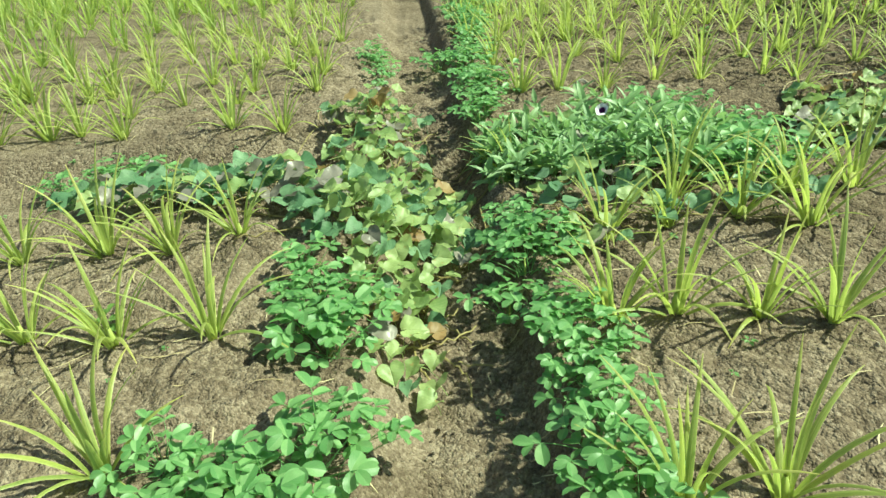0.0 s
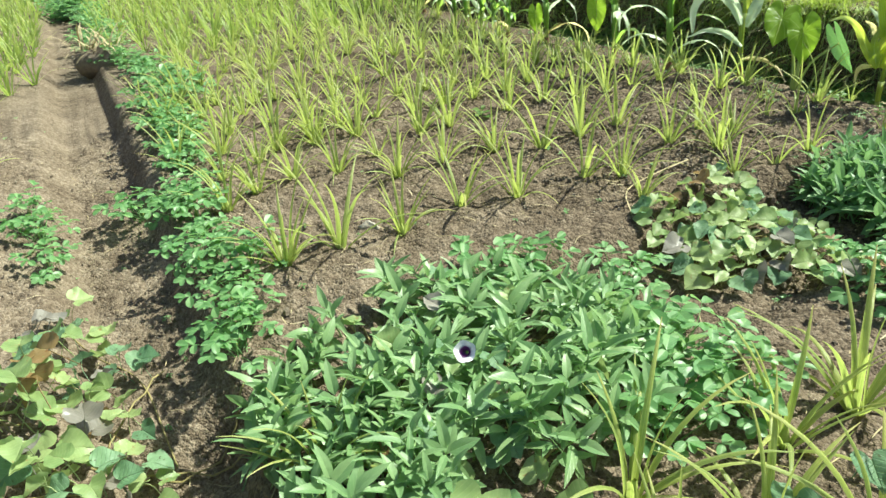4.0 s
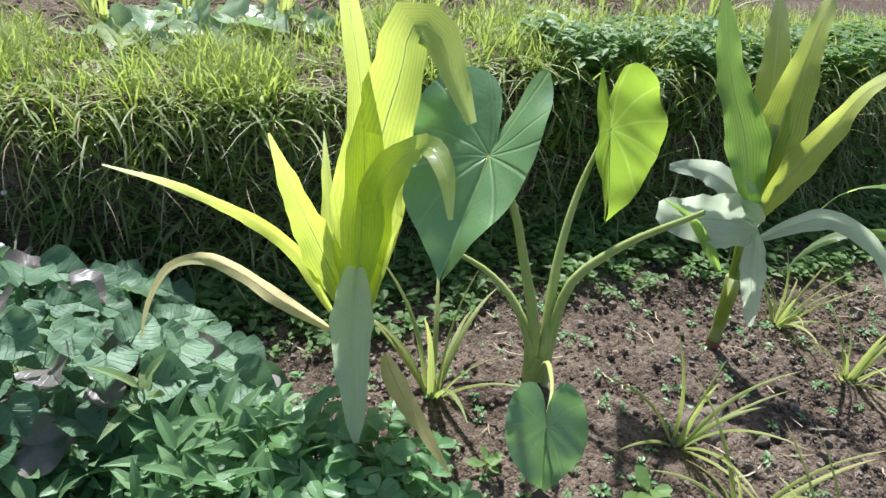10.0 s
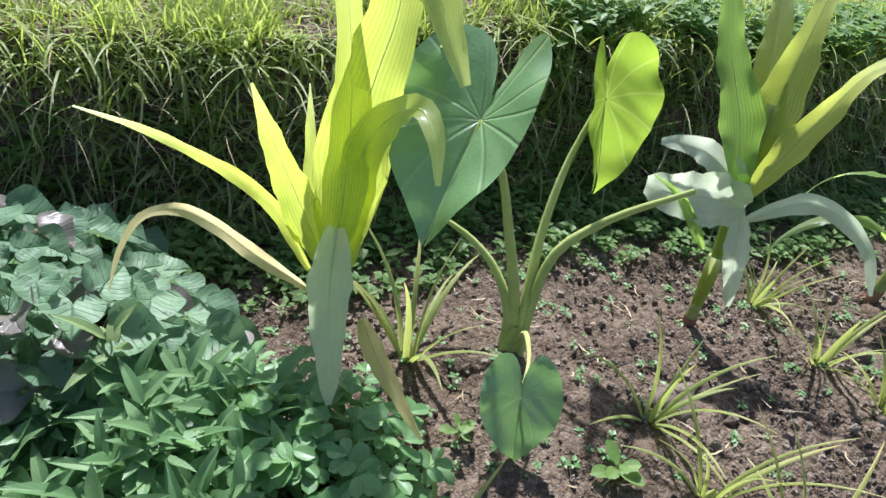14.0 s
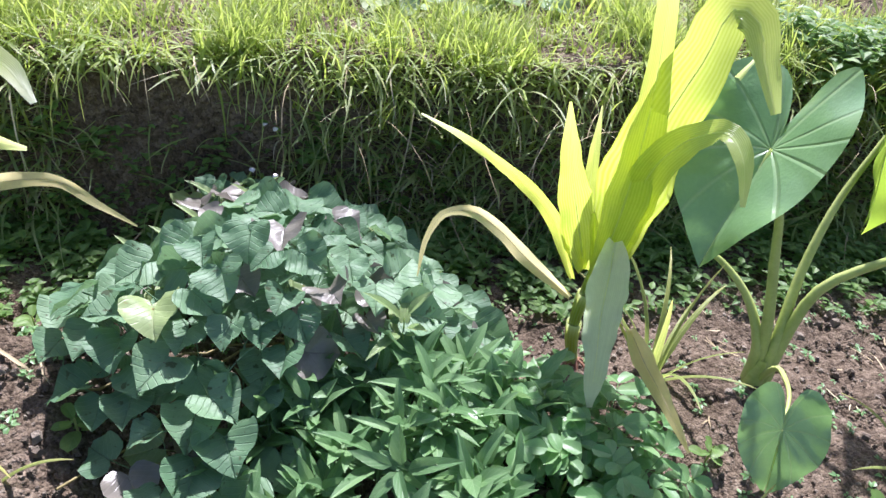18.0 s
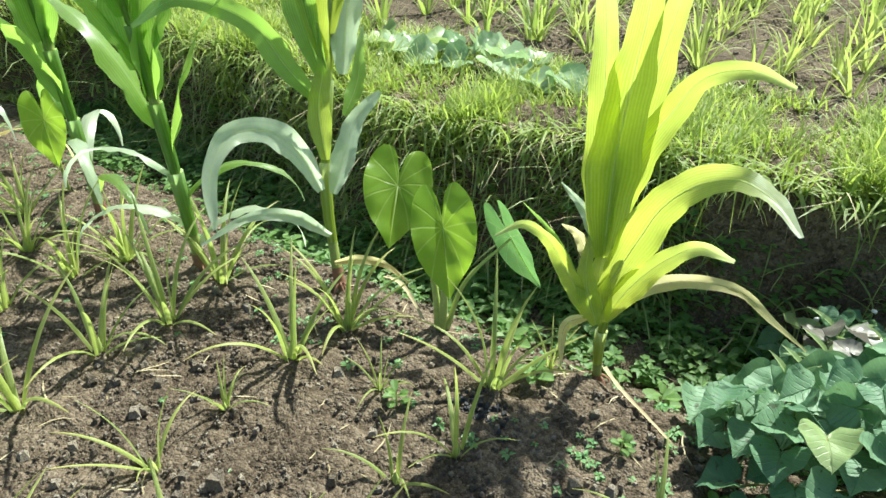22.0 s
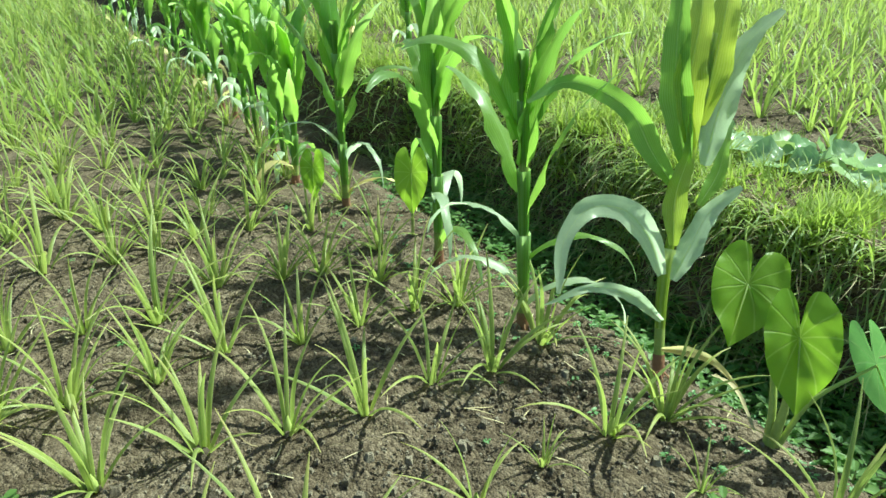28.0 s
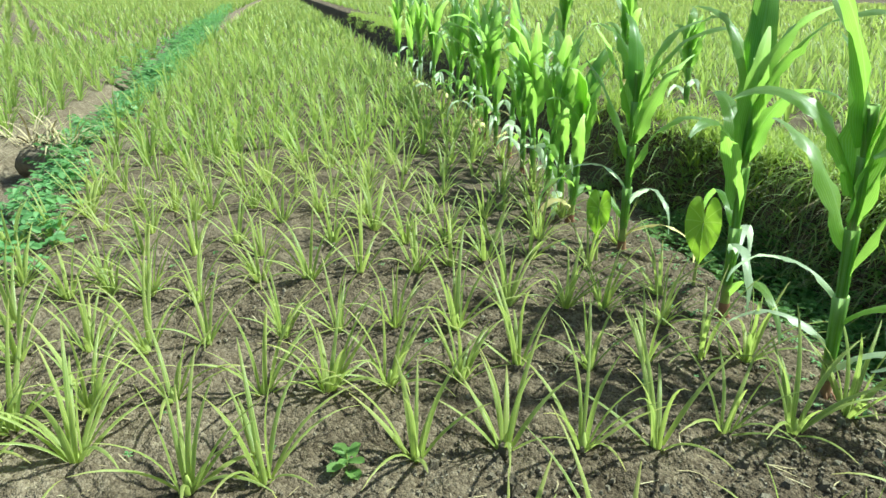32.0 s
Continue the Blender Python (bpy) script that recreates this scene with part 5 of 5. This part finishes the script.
GREEN = [(M_SPUD, 0.86), (M_SPUD_OLD, 0.03), (M_SPUD_PURPLE, 0.11)]
MIXED = [(M_SPUD_OLD, 0.72), (M_SPUD, 0.13), (M_SPUD_RED, 0.06), (M_SPUD_PURPLE, 0.09)]
FADED = [(M_SPUD_OLD, 0.33), (M_SPUD, 0.5), (M_SPUD_PURPLE, 0.15), (M_SPUD_RED, 0.02)]
PALE = [(M_SPUD_OLD, 0.62), (M_SPUD, 0.24), (M_SPUD_PURPLE, 0.1), (M_SPUD_RED, 0.04)]
FRESH = [(M_SPUD_OLD, 0.4), (M_SPUD, 0.5), (M_SPUD_PURPLE, 0.08), (M_SPUD_RED, 0.02)]
PATCHES = [
    ("mound of dark green sweet potato leaves against the earth bank", (0.41, 3.27), 0.47, 0.53, 0.34, 280, GREEN, 501, 0.9),
    ("sweet potato patch with yellowing and orange-brown leaves", (-0.42, 1.46), 0.4, 0.33, 0.11, 120, MIXED, 502, 0.78),
    ("sweet potato vines with pale green leaves along the furrow", (-1.4, -0.78), 0.68, 0.24, 0.24, 150, PALE, 503, 0.72),
    ("sweet potato vines with pale green leaves spreading across the furrow", (-0.56, -1.05), 0.44, 0.33, 0.18, 160, PALE, 508, 0.76),
    ("trailing end of a sweet potato vine in the furrow", (0.02, -1.24), 0.28, 0.1, 0.08, 20, PALE, 509, 0.76),
    ("row of sweet potato leaves and grey-purple runners between beds", (-1.24, -1.72), 0.17, 0.56, 0.13, 90, FADED, 507, 0.86),
    ("tangle of sweet potato vines with grey-purple leaves at the bed edge", (-0.98, -1.4), 0.24, 0.3, 0.14, 55, FADED, 510, 0.8),
    ("low sweet potato leaves at the edge of the greens", (-0.25, -0.35), 0.35, 0.28, 0.1, 34, FRESH, 505, 0.8),
    ("sweet potato leaves mixed into the greens", (-0.8, 0.2), 0.45, 0.5, 0.2, 60, FRESH, 506, 0.72),
]
for label, (x, y), ru, rv, h, n, kinds, seed, size in PATCHES:
    heart_patch(label, *to_uv(x, y), ru, rv, h, n, kinds, seed, size)
for n, (x, y, h) in enumerate([(0.33, 3.62, 0.2), (0.42, 3.55, 0.24), (0.27, 3.5, 0.22), (0.12, 3.3, 0.2), (0.6, 2.9, 0.17), (0.2, 3.42, 0.22)]):
    e = thing("young_shoot", x, y, float(land_xy(x, y)) + h, "pale yellow-green young shoot above sweet potato leaves", "shoot", "young shoots")
    part("leaf_whorl", shoot_mesh(880 + n, M_SPUD_OLD, 0.75), None, e)
    part("stem", Geo().add(*tube(N_([(0, 0, -h - 0.03), (0.01, 0, -h * 0.5), (0, 0, 0.02)]), 0.002, 5)), M_PETIOLE, e)
GREENS = [
    ("dense patch of grey-green lance-leaved greens", (0.04, 2.18), 0.42, 0.43, 0.13, 150, 601, GREY_SHOOTS),
    ("dense patch of green lance-leaved greens between beds", (-0.76, 0.14), 0.5, 0.66, 0.16, 190, 602, SHOOTS),
    ("grey-green lance-leaved greens in front of the sweet potatoes", (0.52, 2.72), 0.34, 0.24, 0.1, 75, 603, GREY_SHOOTS),
]
for label, (x, y), ru, rv, h, n, seed, shoots in GREENS:
    lance_patch(label, *to_uv(x, y), ru, rv, h, n, seed, 0.84, 0.0, shoots)

# ---- grass and weeds of the bank ----


def grass_template(seed, n, length, width, elev, droop, spread_=0.02, k=5):
    """A small tuft of grass blades."""
    r = np.random.default_rng(seed)
    g = Geo()
    for _ in range(n):
        az = r.uniform(0, 360)
        line = arc((r.normal(0, spread_), r.normal(0, spread_), -0.005), az, r.uniform(*elev), r.uniform(*droop), length * r.uniform(0.55, 1.2), k)
        s = np.linspace(0, 1, k)
        g.add(*strip(line, width * r.uniform(0.7, 1.2) * np.clip(1.03 - s, 0.03, 1) ** 0.6, upside(line, az), 0.3, 2))
    return g.arrays()


def on_land(u, v, lift=0.0):
    x, y = to_xy(u, v)
    return np.stack([x, y, land(u, v) + lift], -1)


BARE = 1.22  # where the bank face shows bare earth


def bank_tufts(u0, u1, count, low, high, templates, sizes, tilt=0.15):
    u = rng.uniform(u0, u1, count)
    u = u + 0.12 * np.sin(9 * u) + 0.06 * np.sin(23 * u + 1)
    v = bank_line(u) + low + (high - low) * rng.random(count) ** 1.25
    turn, size = rng.uniform(0, 6.28, count), rng.uniform(*sizes, count)
    keep = (np.abs(u - BARE) > 0.3) | (v > bank_line(u) + 0.08)
    return scattered(templates, on_land(u, v)[keep], turn[keep], size[keep], tilt)


TURF = [grass_template(700 + k, 11, 0.105, 0.0062, (35, 85), (10, 70), 0.028) for k in range(6)]
BROAD = [grass_template(710 + k, 7, 0.09, 0.0125, (15, 70), (10, 60), 0.03) for k in range(4)]
TALL = [grass_template(720 + k, 6, 0.2, 0.006, (60, 88), (20, 70), 0.02, 6) for k in range(4)]
tagged(part("bank_turf", bank_tufts(-4.0, 5.5, 5600, 0.02, 1.05, TURF + BROAD, (0.5, 1.6)), M_GRASS), "sunlit yellow-green grass on top of the earth bank", "grass", kind="stuff")
tagged(part("distant_bank_turf", bank_tufts(5.5, 30.0, 1700, 0.0, 1.1, TURF + BROAD, (1.0, 2.0)), M_GRASS), "grass along the far part of the earth bank", "grass", kind="stuff")
tagged(part("eastern_bank_turf", bank_tufts(-10.0, -4.0, 1500, 0.0, 1.05, TURF + BROAD, (0.8, 1.8)), M_GRASS), "grass along the eastern part of the earth bank", "grass", kind="stuff")
tagged(part("tall_bank_grass", bank_tufts(-4.0, 8.0, 700, -0.02, 0.5, TALL, (0.6, 1.25)), M_GRASS), "taller grass stems along the lip of the bank", "grass", kind="stuff")


def hanging(count, u0, u1, z0, z1, length, width, seed, k=7):
    """Blades and straws that hang out of the bank's face, with bends."""
    r = np.random.default_rng(seed)
    g = Geo()
    for _ in range(count):
        u = r.uniform(u0, u1)
        f = r.uniform(z0, z1)
        if abs(u - BARE) < 0.3 and f < 0.92 and r.random() < 0.88:
            continue
        v = float(bank_line(u)) - 0.13 + 0.24 * f
        x, y = to_xy(u, v)
        az = math.degrees(math.atan2(-DV[1], -DV[0])) + r.normal(0, 55)
        line = arc((x, y, float(land(u, v)) + 0.005), az, r.uniform(-25, 55), r.uniform(45, 120), length * math.exp(r.normal(-0.25, 0.4)), k, 1.0, r.normal(0, 30))
        s = np.linspace(0, 1, k)
        g.add(*strip(line, width * r.uniform(0.5, 1.3) * np.clip(1.03 - s, 0.03, 1) ** 0.5, upside(line, az), 0.3, 2))
    return g


tagged(part("hanging_grass", hanging(5200, -3.6, 4.5, 0.1, 1.0, 0.19, 0.0085, 731), M_GRASS_SHADED), "grass blades hanging down the shaded face of the bank", "grass", kind="stuff")
tagged(part("bank_face_grass", bank_tufts(-3.6, 6.0, 2600, -0.13, 0.1, BROAD, (0.6, 1.5), 0.5), M_GRASS_SHADED), "short broad grass and leaves growing on the shaded bank face", "grass", kind="stuff")
tagged(part("hanging_straw", hanging(1300, -3.6, 4.5, 0.2, 1.0, 0.26, 0.0046, 732), M_STRAW), "dry straw hanging down the face of the bank", "dry grass", kind="stuff")
tagged(part("overhanging_grass", hanging(1900, -3.8, 5.0, 0.85, 1.25, 0.22, 0.009, 734), M_GRASS), "sunlit grass blades drooping over the lip of the bank", "grass", kind="stuff")
tagged(part("far_hanging_grass", hanging(900, 4.5, 16.0, 0.1, 1.0, 0.3, 0.012, 733, 5), M_GRASS_SHADED), "grass hanging over the far part of the bank", "grass", kind="stuff")


def weed_template(seed, leaves, size, height):
    """A small broad-leaved weed: opposite leaves up a thin stem."""
    r = np.random.default_rng(seed)
    g = Geo()
    for q in range(leaves):
        az, f = q * 97 + r.uniform(-30, 30), (q + 0.5) / leaves
        a = math.radians(az)
        el = r.uniform(-0.1, 0.5)
        tip = (math.cos(a), math.sin(a), el)
        g.add(*placed(blade(0.62, 1.0, 0.0, 0, 0.85, 4, 2, 0.05, 0.2, 0.03, seed + q, 0.2), (math.cos(a) * 0.004, math.sin(a) * 0.004, height * f), tip, (-0.3 * math.cos(a), -0.3 * math.sin(a), 1.0), size * r.uniform(0.65, 1.2)))
    return g.arrays()


WEEDS = [weed_template(740 + k, 9, 0.036, 0.07) for k in range(5)]
LITTLE = [weed_template(750 + k, 6, 0.021, 0.012) for k in range(5)]
cnt = 3400
wu = rng.uniform(-3.6, 5.0, cnt)
wv = bank_line(wu) - 0.5 + 0.53 * rng.random(cnt) ** 0.7
tagged(part("bank_weeds", scattered(WEEDS, on_land(wu, wv, -0.005), rng.uniform(0, 6.28, cnt), rng.uniform(0.45, 1.25, cnt), 0.5), M_WEED), "small broad-leaved weeds at the foot and on the face of the bank", "weeds", kind="stuff")
cnt = 650
wu = rng.uniform(-3.4, -0.75, cnt)
wv = bank_line(wu) - 0.05 + 0.5 * rng.random(cnt)
tagged(part("bank_top_weeds", scattered(WEEDS, on_land(wu, wv), rng.uniform(0, 6.28, cnt), rng.uniform(1.0, 1.9, cnt), 0.4), M_WEED), "dark broad-leaved weeds among the grass on the bank", "weeds", kind="stuff")
cnt = 1100
wu, wv = rng.uniform(-2.4, 5.0, cnt), rng.uniform(-3.0, 3.2, cnt) 
wv[:750] = rng.uniform(2.6, 3.35, 750)
tagged(part("bed_weeds", scattered(LITTLE, on_land(wu, wv, 0.006), rng.uniform(0, 6.28, cnt), 0.7 * rng.uniform(0.5, 1.3, cnt), 0.2), M_PEANUT), "tiny weed seedlings scattered over the soil", "weeds", kind="stuff")


def litter(count, seed):
    """Bits of straw and root lying on the soil."""
    r = np.random.default_rng(seed)
    g = Geo()
    for _ in range(count):
        u, v = r.uniform(-2.3, 4.5), r.uniform(-2.8, 3.4) if r.random() < 0.75 else r.uniform(4.5, 6.4)
        x, y = to_xy(u, v)
        line = arc((x, y, 0), r.uniform(0, 360), 0, 0, 0.02 + 0.09 * r.random() ** 2, 4, 1, r.normal(0, 40))
        line[:, 2] = land_xy(line[:, 0], line[:, 1]) + 0.011
        g.add(*strip(line, (0.003, 0.004, 0.0035, 0.001), (0, 0, 1), 0.2, 2))
    return g


tagged(part("straw_litter", litter(2200, 760), M_STRAW), "bits of dry straw and roots lying on the soil", "straw", kind="stuff")

# squash leaves on the upper bed
for x, y, ru, n, seed in ((-0.95, 5.02, 0.6, 34, 801), (1.38, 4.5, 0.45, 30, 802)):
    u1, v1 = to_uv(x, y)
    heart_patch("low creeping squash with broad pale sunlit leaves on the upper bed", u1, v1, ru, 0.2, 0.07, n, [(M_SQUASH, 0.7), (M_SPUD_OLD, 0.3)], seed, 1.5)

# ---- single small things ----


def flower(x, y, z, label):
    e = thing("trumpet_flower", x, y, z, label, "flower")
    a = np.linspace(0, 2 * np.pi, 21)
    r = N_([0.005, 0.008, 0.017, 0.028])[:, None] * (1 + 0.06 * np.cos(5 * a))[None]
    h = N_([-0.035, -0.015, 0.004, 0.01])[:, None]
    v = np.stack([r * np.cos(a), r * np.sin(a), h + 0 * r], -1).reshape(-1, 3)
    part("corolla", Geo().add(v, grid_faces(4, 21)), M_PETAL, e)
    part("throat", Geo().add(*tube(N_([(0, 0, -0.034), (0, 0, -0.01), (0, 0, 0.003)]), (0.004, 0.007, 0.0135), 12)), M_THROAT, e, "dark purple flower throat")
    part("flower_stalk", Geo().add(*tube(N_([(0, 0, -0.17), (0.01, 0, -0.1), (0, 0, -0.034)]), 0.002, 5)), M_PETIOLE, e)
    return e


fl = flower(-0.645, -0.02, 0.225, "white trumpet flower with a dark purple throat among greens")
fl.rotation_euler = (radians(42), radians(30), 0)


def small_weed(x, y, size, seed, label):
    e = thing("seedling", x, y, float(land_xy(x, y)), label, "seedling", "seedlings on the beds")
    r = np.random.default_rng(seed)
    for q in range(8):
        az = q * 137.5 + r.uniform(-20, 20)
        a, el = math.radians(az), 0.15 + 0.07 * q
        tip = (math.cos(a), math.sin(a), el)
        part("leaf", Geo().add(*placed(OVAL[q % 3], (math.cos(a) * 0.006, math.sin(a) * 0.006, 0.012 + 0.006 * q), tip, (-0.4 * math.cos(a), -0.4 * math.sin(a), 1.0), size * r.uniform(0.8, 1.2) * (1.2 - 0.07 * q))), M_WEED, e)
    part("stem", Geo().add(*tube(N_([(0, 0, -0.02), (0, 0, 0.02), (0, 0, 0.055)]), (0.003, 0.0025, 0.002), 5)), M_PETIOLE, e)


for n, (x, y, s) in enumerate([(1.39, 2.22, 0.9), (1.15, 2.47, 0.5), (1.15, 1.2, 0.8), (-0.37, 2.04, 0.8), (0.42, 0.75, 0.8), (-0.31, -2.05, 0.7), (-0.84, 3.15, 0.6), (-0.27, 3.12, 0.5), (-0.5, 3.34, 0.7), (-0.15, 3.38, 0.8), (-0.59, 3.55, 0.8), (-2.2, 2.12, 1.0), (-0.06, 3.0, 0.8), (0.06, 1.65, 0.9)]):
    small_weed(x, y, s, 900 + n, "small green seedling with oval leaves on bare soil")


def dead_stem(points, radius, label):
    p = N_(points, float)
    p[:, 2] = land_xy(p[:, 0], p[:, 1]) + p[:, 2]
    e = thing("dead_stem", *p[0], label, "dead stem")
    part("stem", Geo().add(*strip(smooth_line(p - p[0], 16), radius * 2.4 * np.linspace(1, 0.5, 16), (0, 0, 1), 0.4, 4, 0.2)), M_STRAW, e)


dead_stem([(-0.31, 3.44, 0.06), (-0.27, 3.34, 0.03), (-0.2, 3.24, 0.015), (-0.14, 3.16, 0.012)], 0.006, "dry pale corn leaf trailing down over the soil")
dead_stem([(-0.86, 1.99, 0.02), (-0.92, 1.75, 0.02), (-0.94, 1.5, 0.015), (-0.83, 1.32, 0.02)], 0.004, "bare dry vine lying on the soil")
dead_stem([(-1.0, 3.6, 0.09), (-0.92, 3.52, 0.12), (-0.84, 3.46, 0.05)], 0.008, "withered straw-coloured leaf at the foot of the corn")


def lump(x, y, size, material, label, name, category):
    r = np.random.default_rng(int(size * 10000))
    a, b = np.linspace(0, 2 * np.pi, 15), np.linspace(-1.2, np.pi / 2, 9)
    rad = 1 + 0.22 * np.sin(3 * a + 1)[None] * np.cos(b)[:, None] + 0.12 * np.sin(5 * a + 2 * b[:, None])
    v = np.stack([np.cos(b)[:, None] * np.cos(a) * rad, np.cos(b)[:, None] * np.sin(a) * rad * 0.8, np.sin(b)[:, None] * rad * 0.55], -1).reshape(-1, 3) * size
    ob = part(name, Geo().add(v, grid_faces(9, 15)), material)
    ob.location = (x, y, float(land_xy(x, y)) + size * 0.02)
    tagged(ob, label, category)


lump(-1.72, 0.67, 0.045, M_STONE, "pale rounded stone lying on the soil", "stone", "stone")
lump(1.72, 2.28, 0.07, M_CLOD, "large crumbly lump of brown soil", "soil_lump", "soil")
lump(1.23, 1.88, 0.07, M_CLOD, "large crumbly lump of brown soil", "soil_lump", "soil")
for n, (x, y, h) in enumerate([(0.35, 3.72, 0.17), (0.45, 3.8, 0.2), (0.3, 3.6, 0.15), (0.62, 3.78, 0.18), (0.7, 3.6, 0.16), (0.52, 3.7, 0.21), (0.25, 3.68, 0.14)]):
    e = thing("white_weed_flower", x, y, float(land_xy(x, y)), "tiny white weed flower above the sweet potato leaves", "flower", "white weed flowers")
    part("stem", Geo().add(*tube(arc((0, 0, 0), n * 50, 80, 20, h + 0.12, 6), 0.0016, 4)), M_PETIOLE, e)
    top = arc((0, 0, 0), n * 50, 80, 20, h + 0.12, 6)[-1]
    v, f, uv = lump_template(n)
    part("flower_head", Geo().add(v * 0.009 + top, f), M_PETAL, e)

# runners of sweet potato that end in single leaves on bare soil
RUNNERS = [((-0.6, -1.3), (-1.0, -1.75), (-1.1, -1.98), M_SPUD_PURPLE, 4), ((-0.3, -0.5), (0.0, -0.1), (0.25, 0.2), M_SPUD, 6), ((-1.6, -1.2), (-1.75, -0.9), (-1.65, -0.75), M_SPUD_PURPLE, 4), ((-0.7, -0.6), (-0.4, -0.75), (-0.3, -1.0), M_SPUD, 4), ((-1.4, -0.5), (-1.8, -0.4), (-2.1, -0.45), M_SPUD_OLD, 6)]
for n, (a, b, c, m, k) in enumerate(RUNNERS):
    r = np.random.default_rng(950 + n)
    line = smooth_line([(*a, 0.0), (*b, 0.0), (*c, 0.0)], 16)
    line[:, 2] = land_xy(line[:, 0], line[:, 1]) + 0.015
    e = thing("sweet_potato_runner", *line[0], "long sweet potato vine trailing over bare soil with few leaves", "sweet potato", "sweet potato runners")
    part("vine", Geo().add(*tube(line - line[0], 0.003, 5)), M_VINE, e)
    for q in range(k):
        i = int(15 - q * 9 / k)
        ob = part("leaf", heart_mesh(int(r.integers(0, 5)), m if q < 3 else M_SPUD), None, e)
        ob.matrix_basis = turned(line[i] - line[0] + (r.normal(0, 0.03), r.normal(0, 0.03), 0.06 + 0.05 * r.random()), unit(N_([0, -0.4, -0.1]) + r.normal(0, 0.6, 3) * (1, 1, 0.3)), unit(N_([0, -0.3, 1.0]) + r.normal(0, 0.25, 3)), r.uniform(0.62, 0.85))

# green growth along the far part of the furrow
cnt = 1100
wu = 11.5 + 40 * rng.random(cnt) ** 1.4
wv = rng.normal(-0.8, 0.2, cnt) - 0.04 * (wu - 11.5)
FURROW = [weed_template(770 + k, 12, 0.085, 0.2) for k in range(4)]
tagged(part("furrow_greens", scattered(FURROW, on_land(wu, wv), rng.uniform(0, 6.28, cnt), rng.uniform(0.8, 1.5, cnt), 0.25), M_PEANUT), "peanut plants filling the far part of the furrow", "peanut plants", kind="stuff")
lump(*to_xy(6.75, -0.72), 0.24, M_CLOD, "low mound of dry soil under straw beside the furrow", "soil_mound", "soil")
e = thing("straw_heap", *on_land(6.75, -0.72), "small heap of pale dry straw beside the furrow", "straw heap")
for q in range(60):
    part("straw", Geo().add(*strip(arc((rng.normal(0, 0.11), rng.normal(0, 0.11), 0.13), rng.uniform(0, 360), rng.uniform(10, 70), 60, rng.uniform(0.25, 0.42), 5), N_([0.012, 0.016, 0.014, 0.01, 0.004]), (0, 0, 1), 0.2, 2)), M_STRAW, e)

# near-black crumbs in a small patch on the soil
au, av = to_uv(-0.63, 3.2)
au, av = au + rng.normal(0, 0.05, 90), av + rng.normal(0, 0.035, 90)
ax, ay = to_xy(au, av)
tagged(part("ash_patch", scattered([crumb_template(k) for k in range(30, 36)], np.stack([ax, ay, land(au, av) + 0.002], -1), rng.uniform(0, 6.28, 90), rng.uniform(0.004, 0.012, 90)), M_DARK_CRUMB, smooth=False), "dark patch of small crumbs on the soil", "ash", kind="stuff")
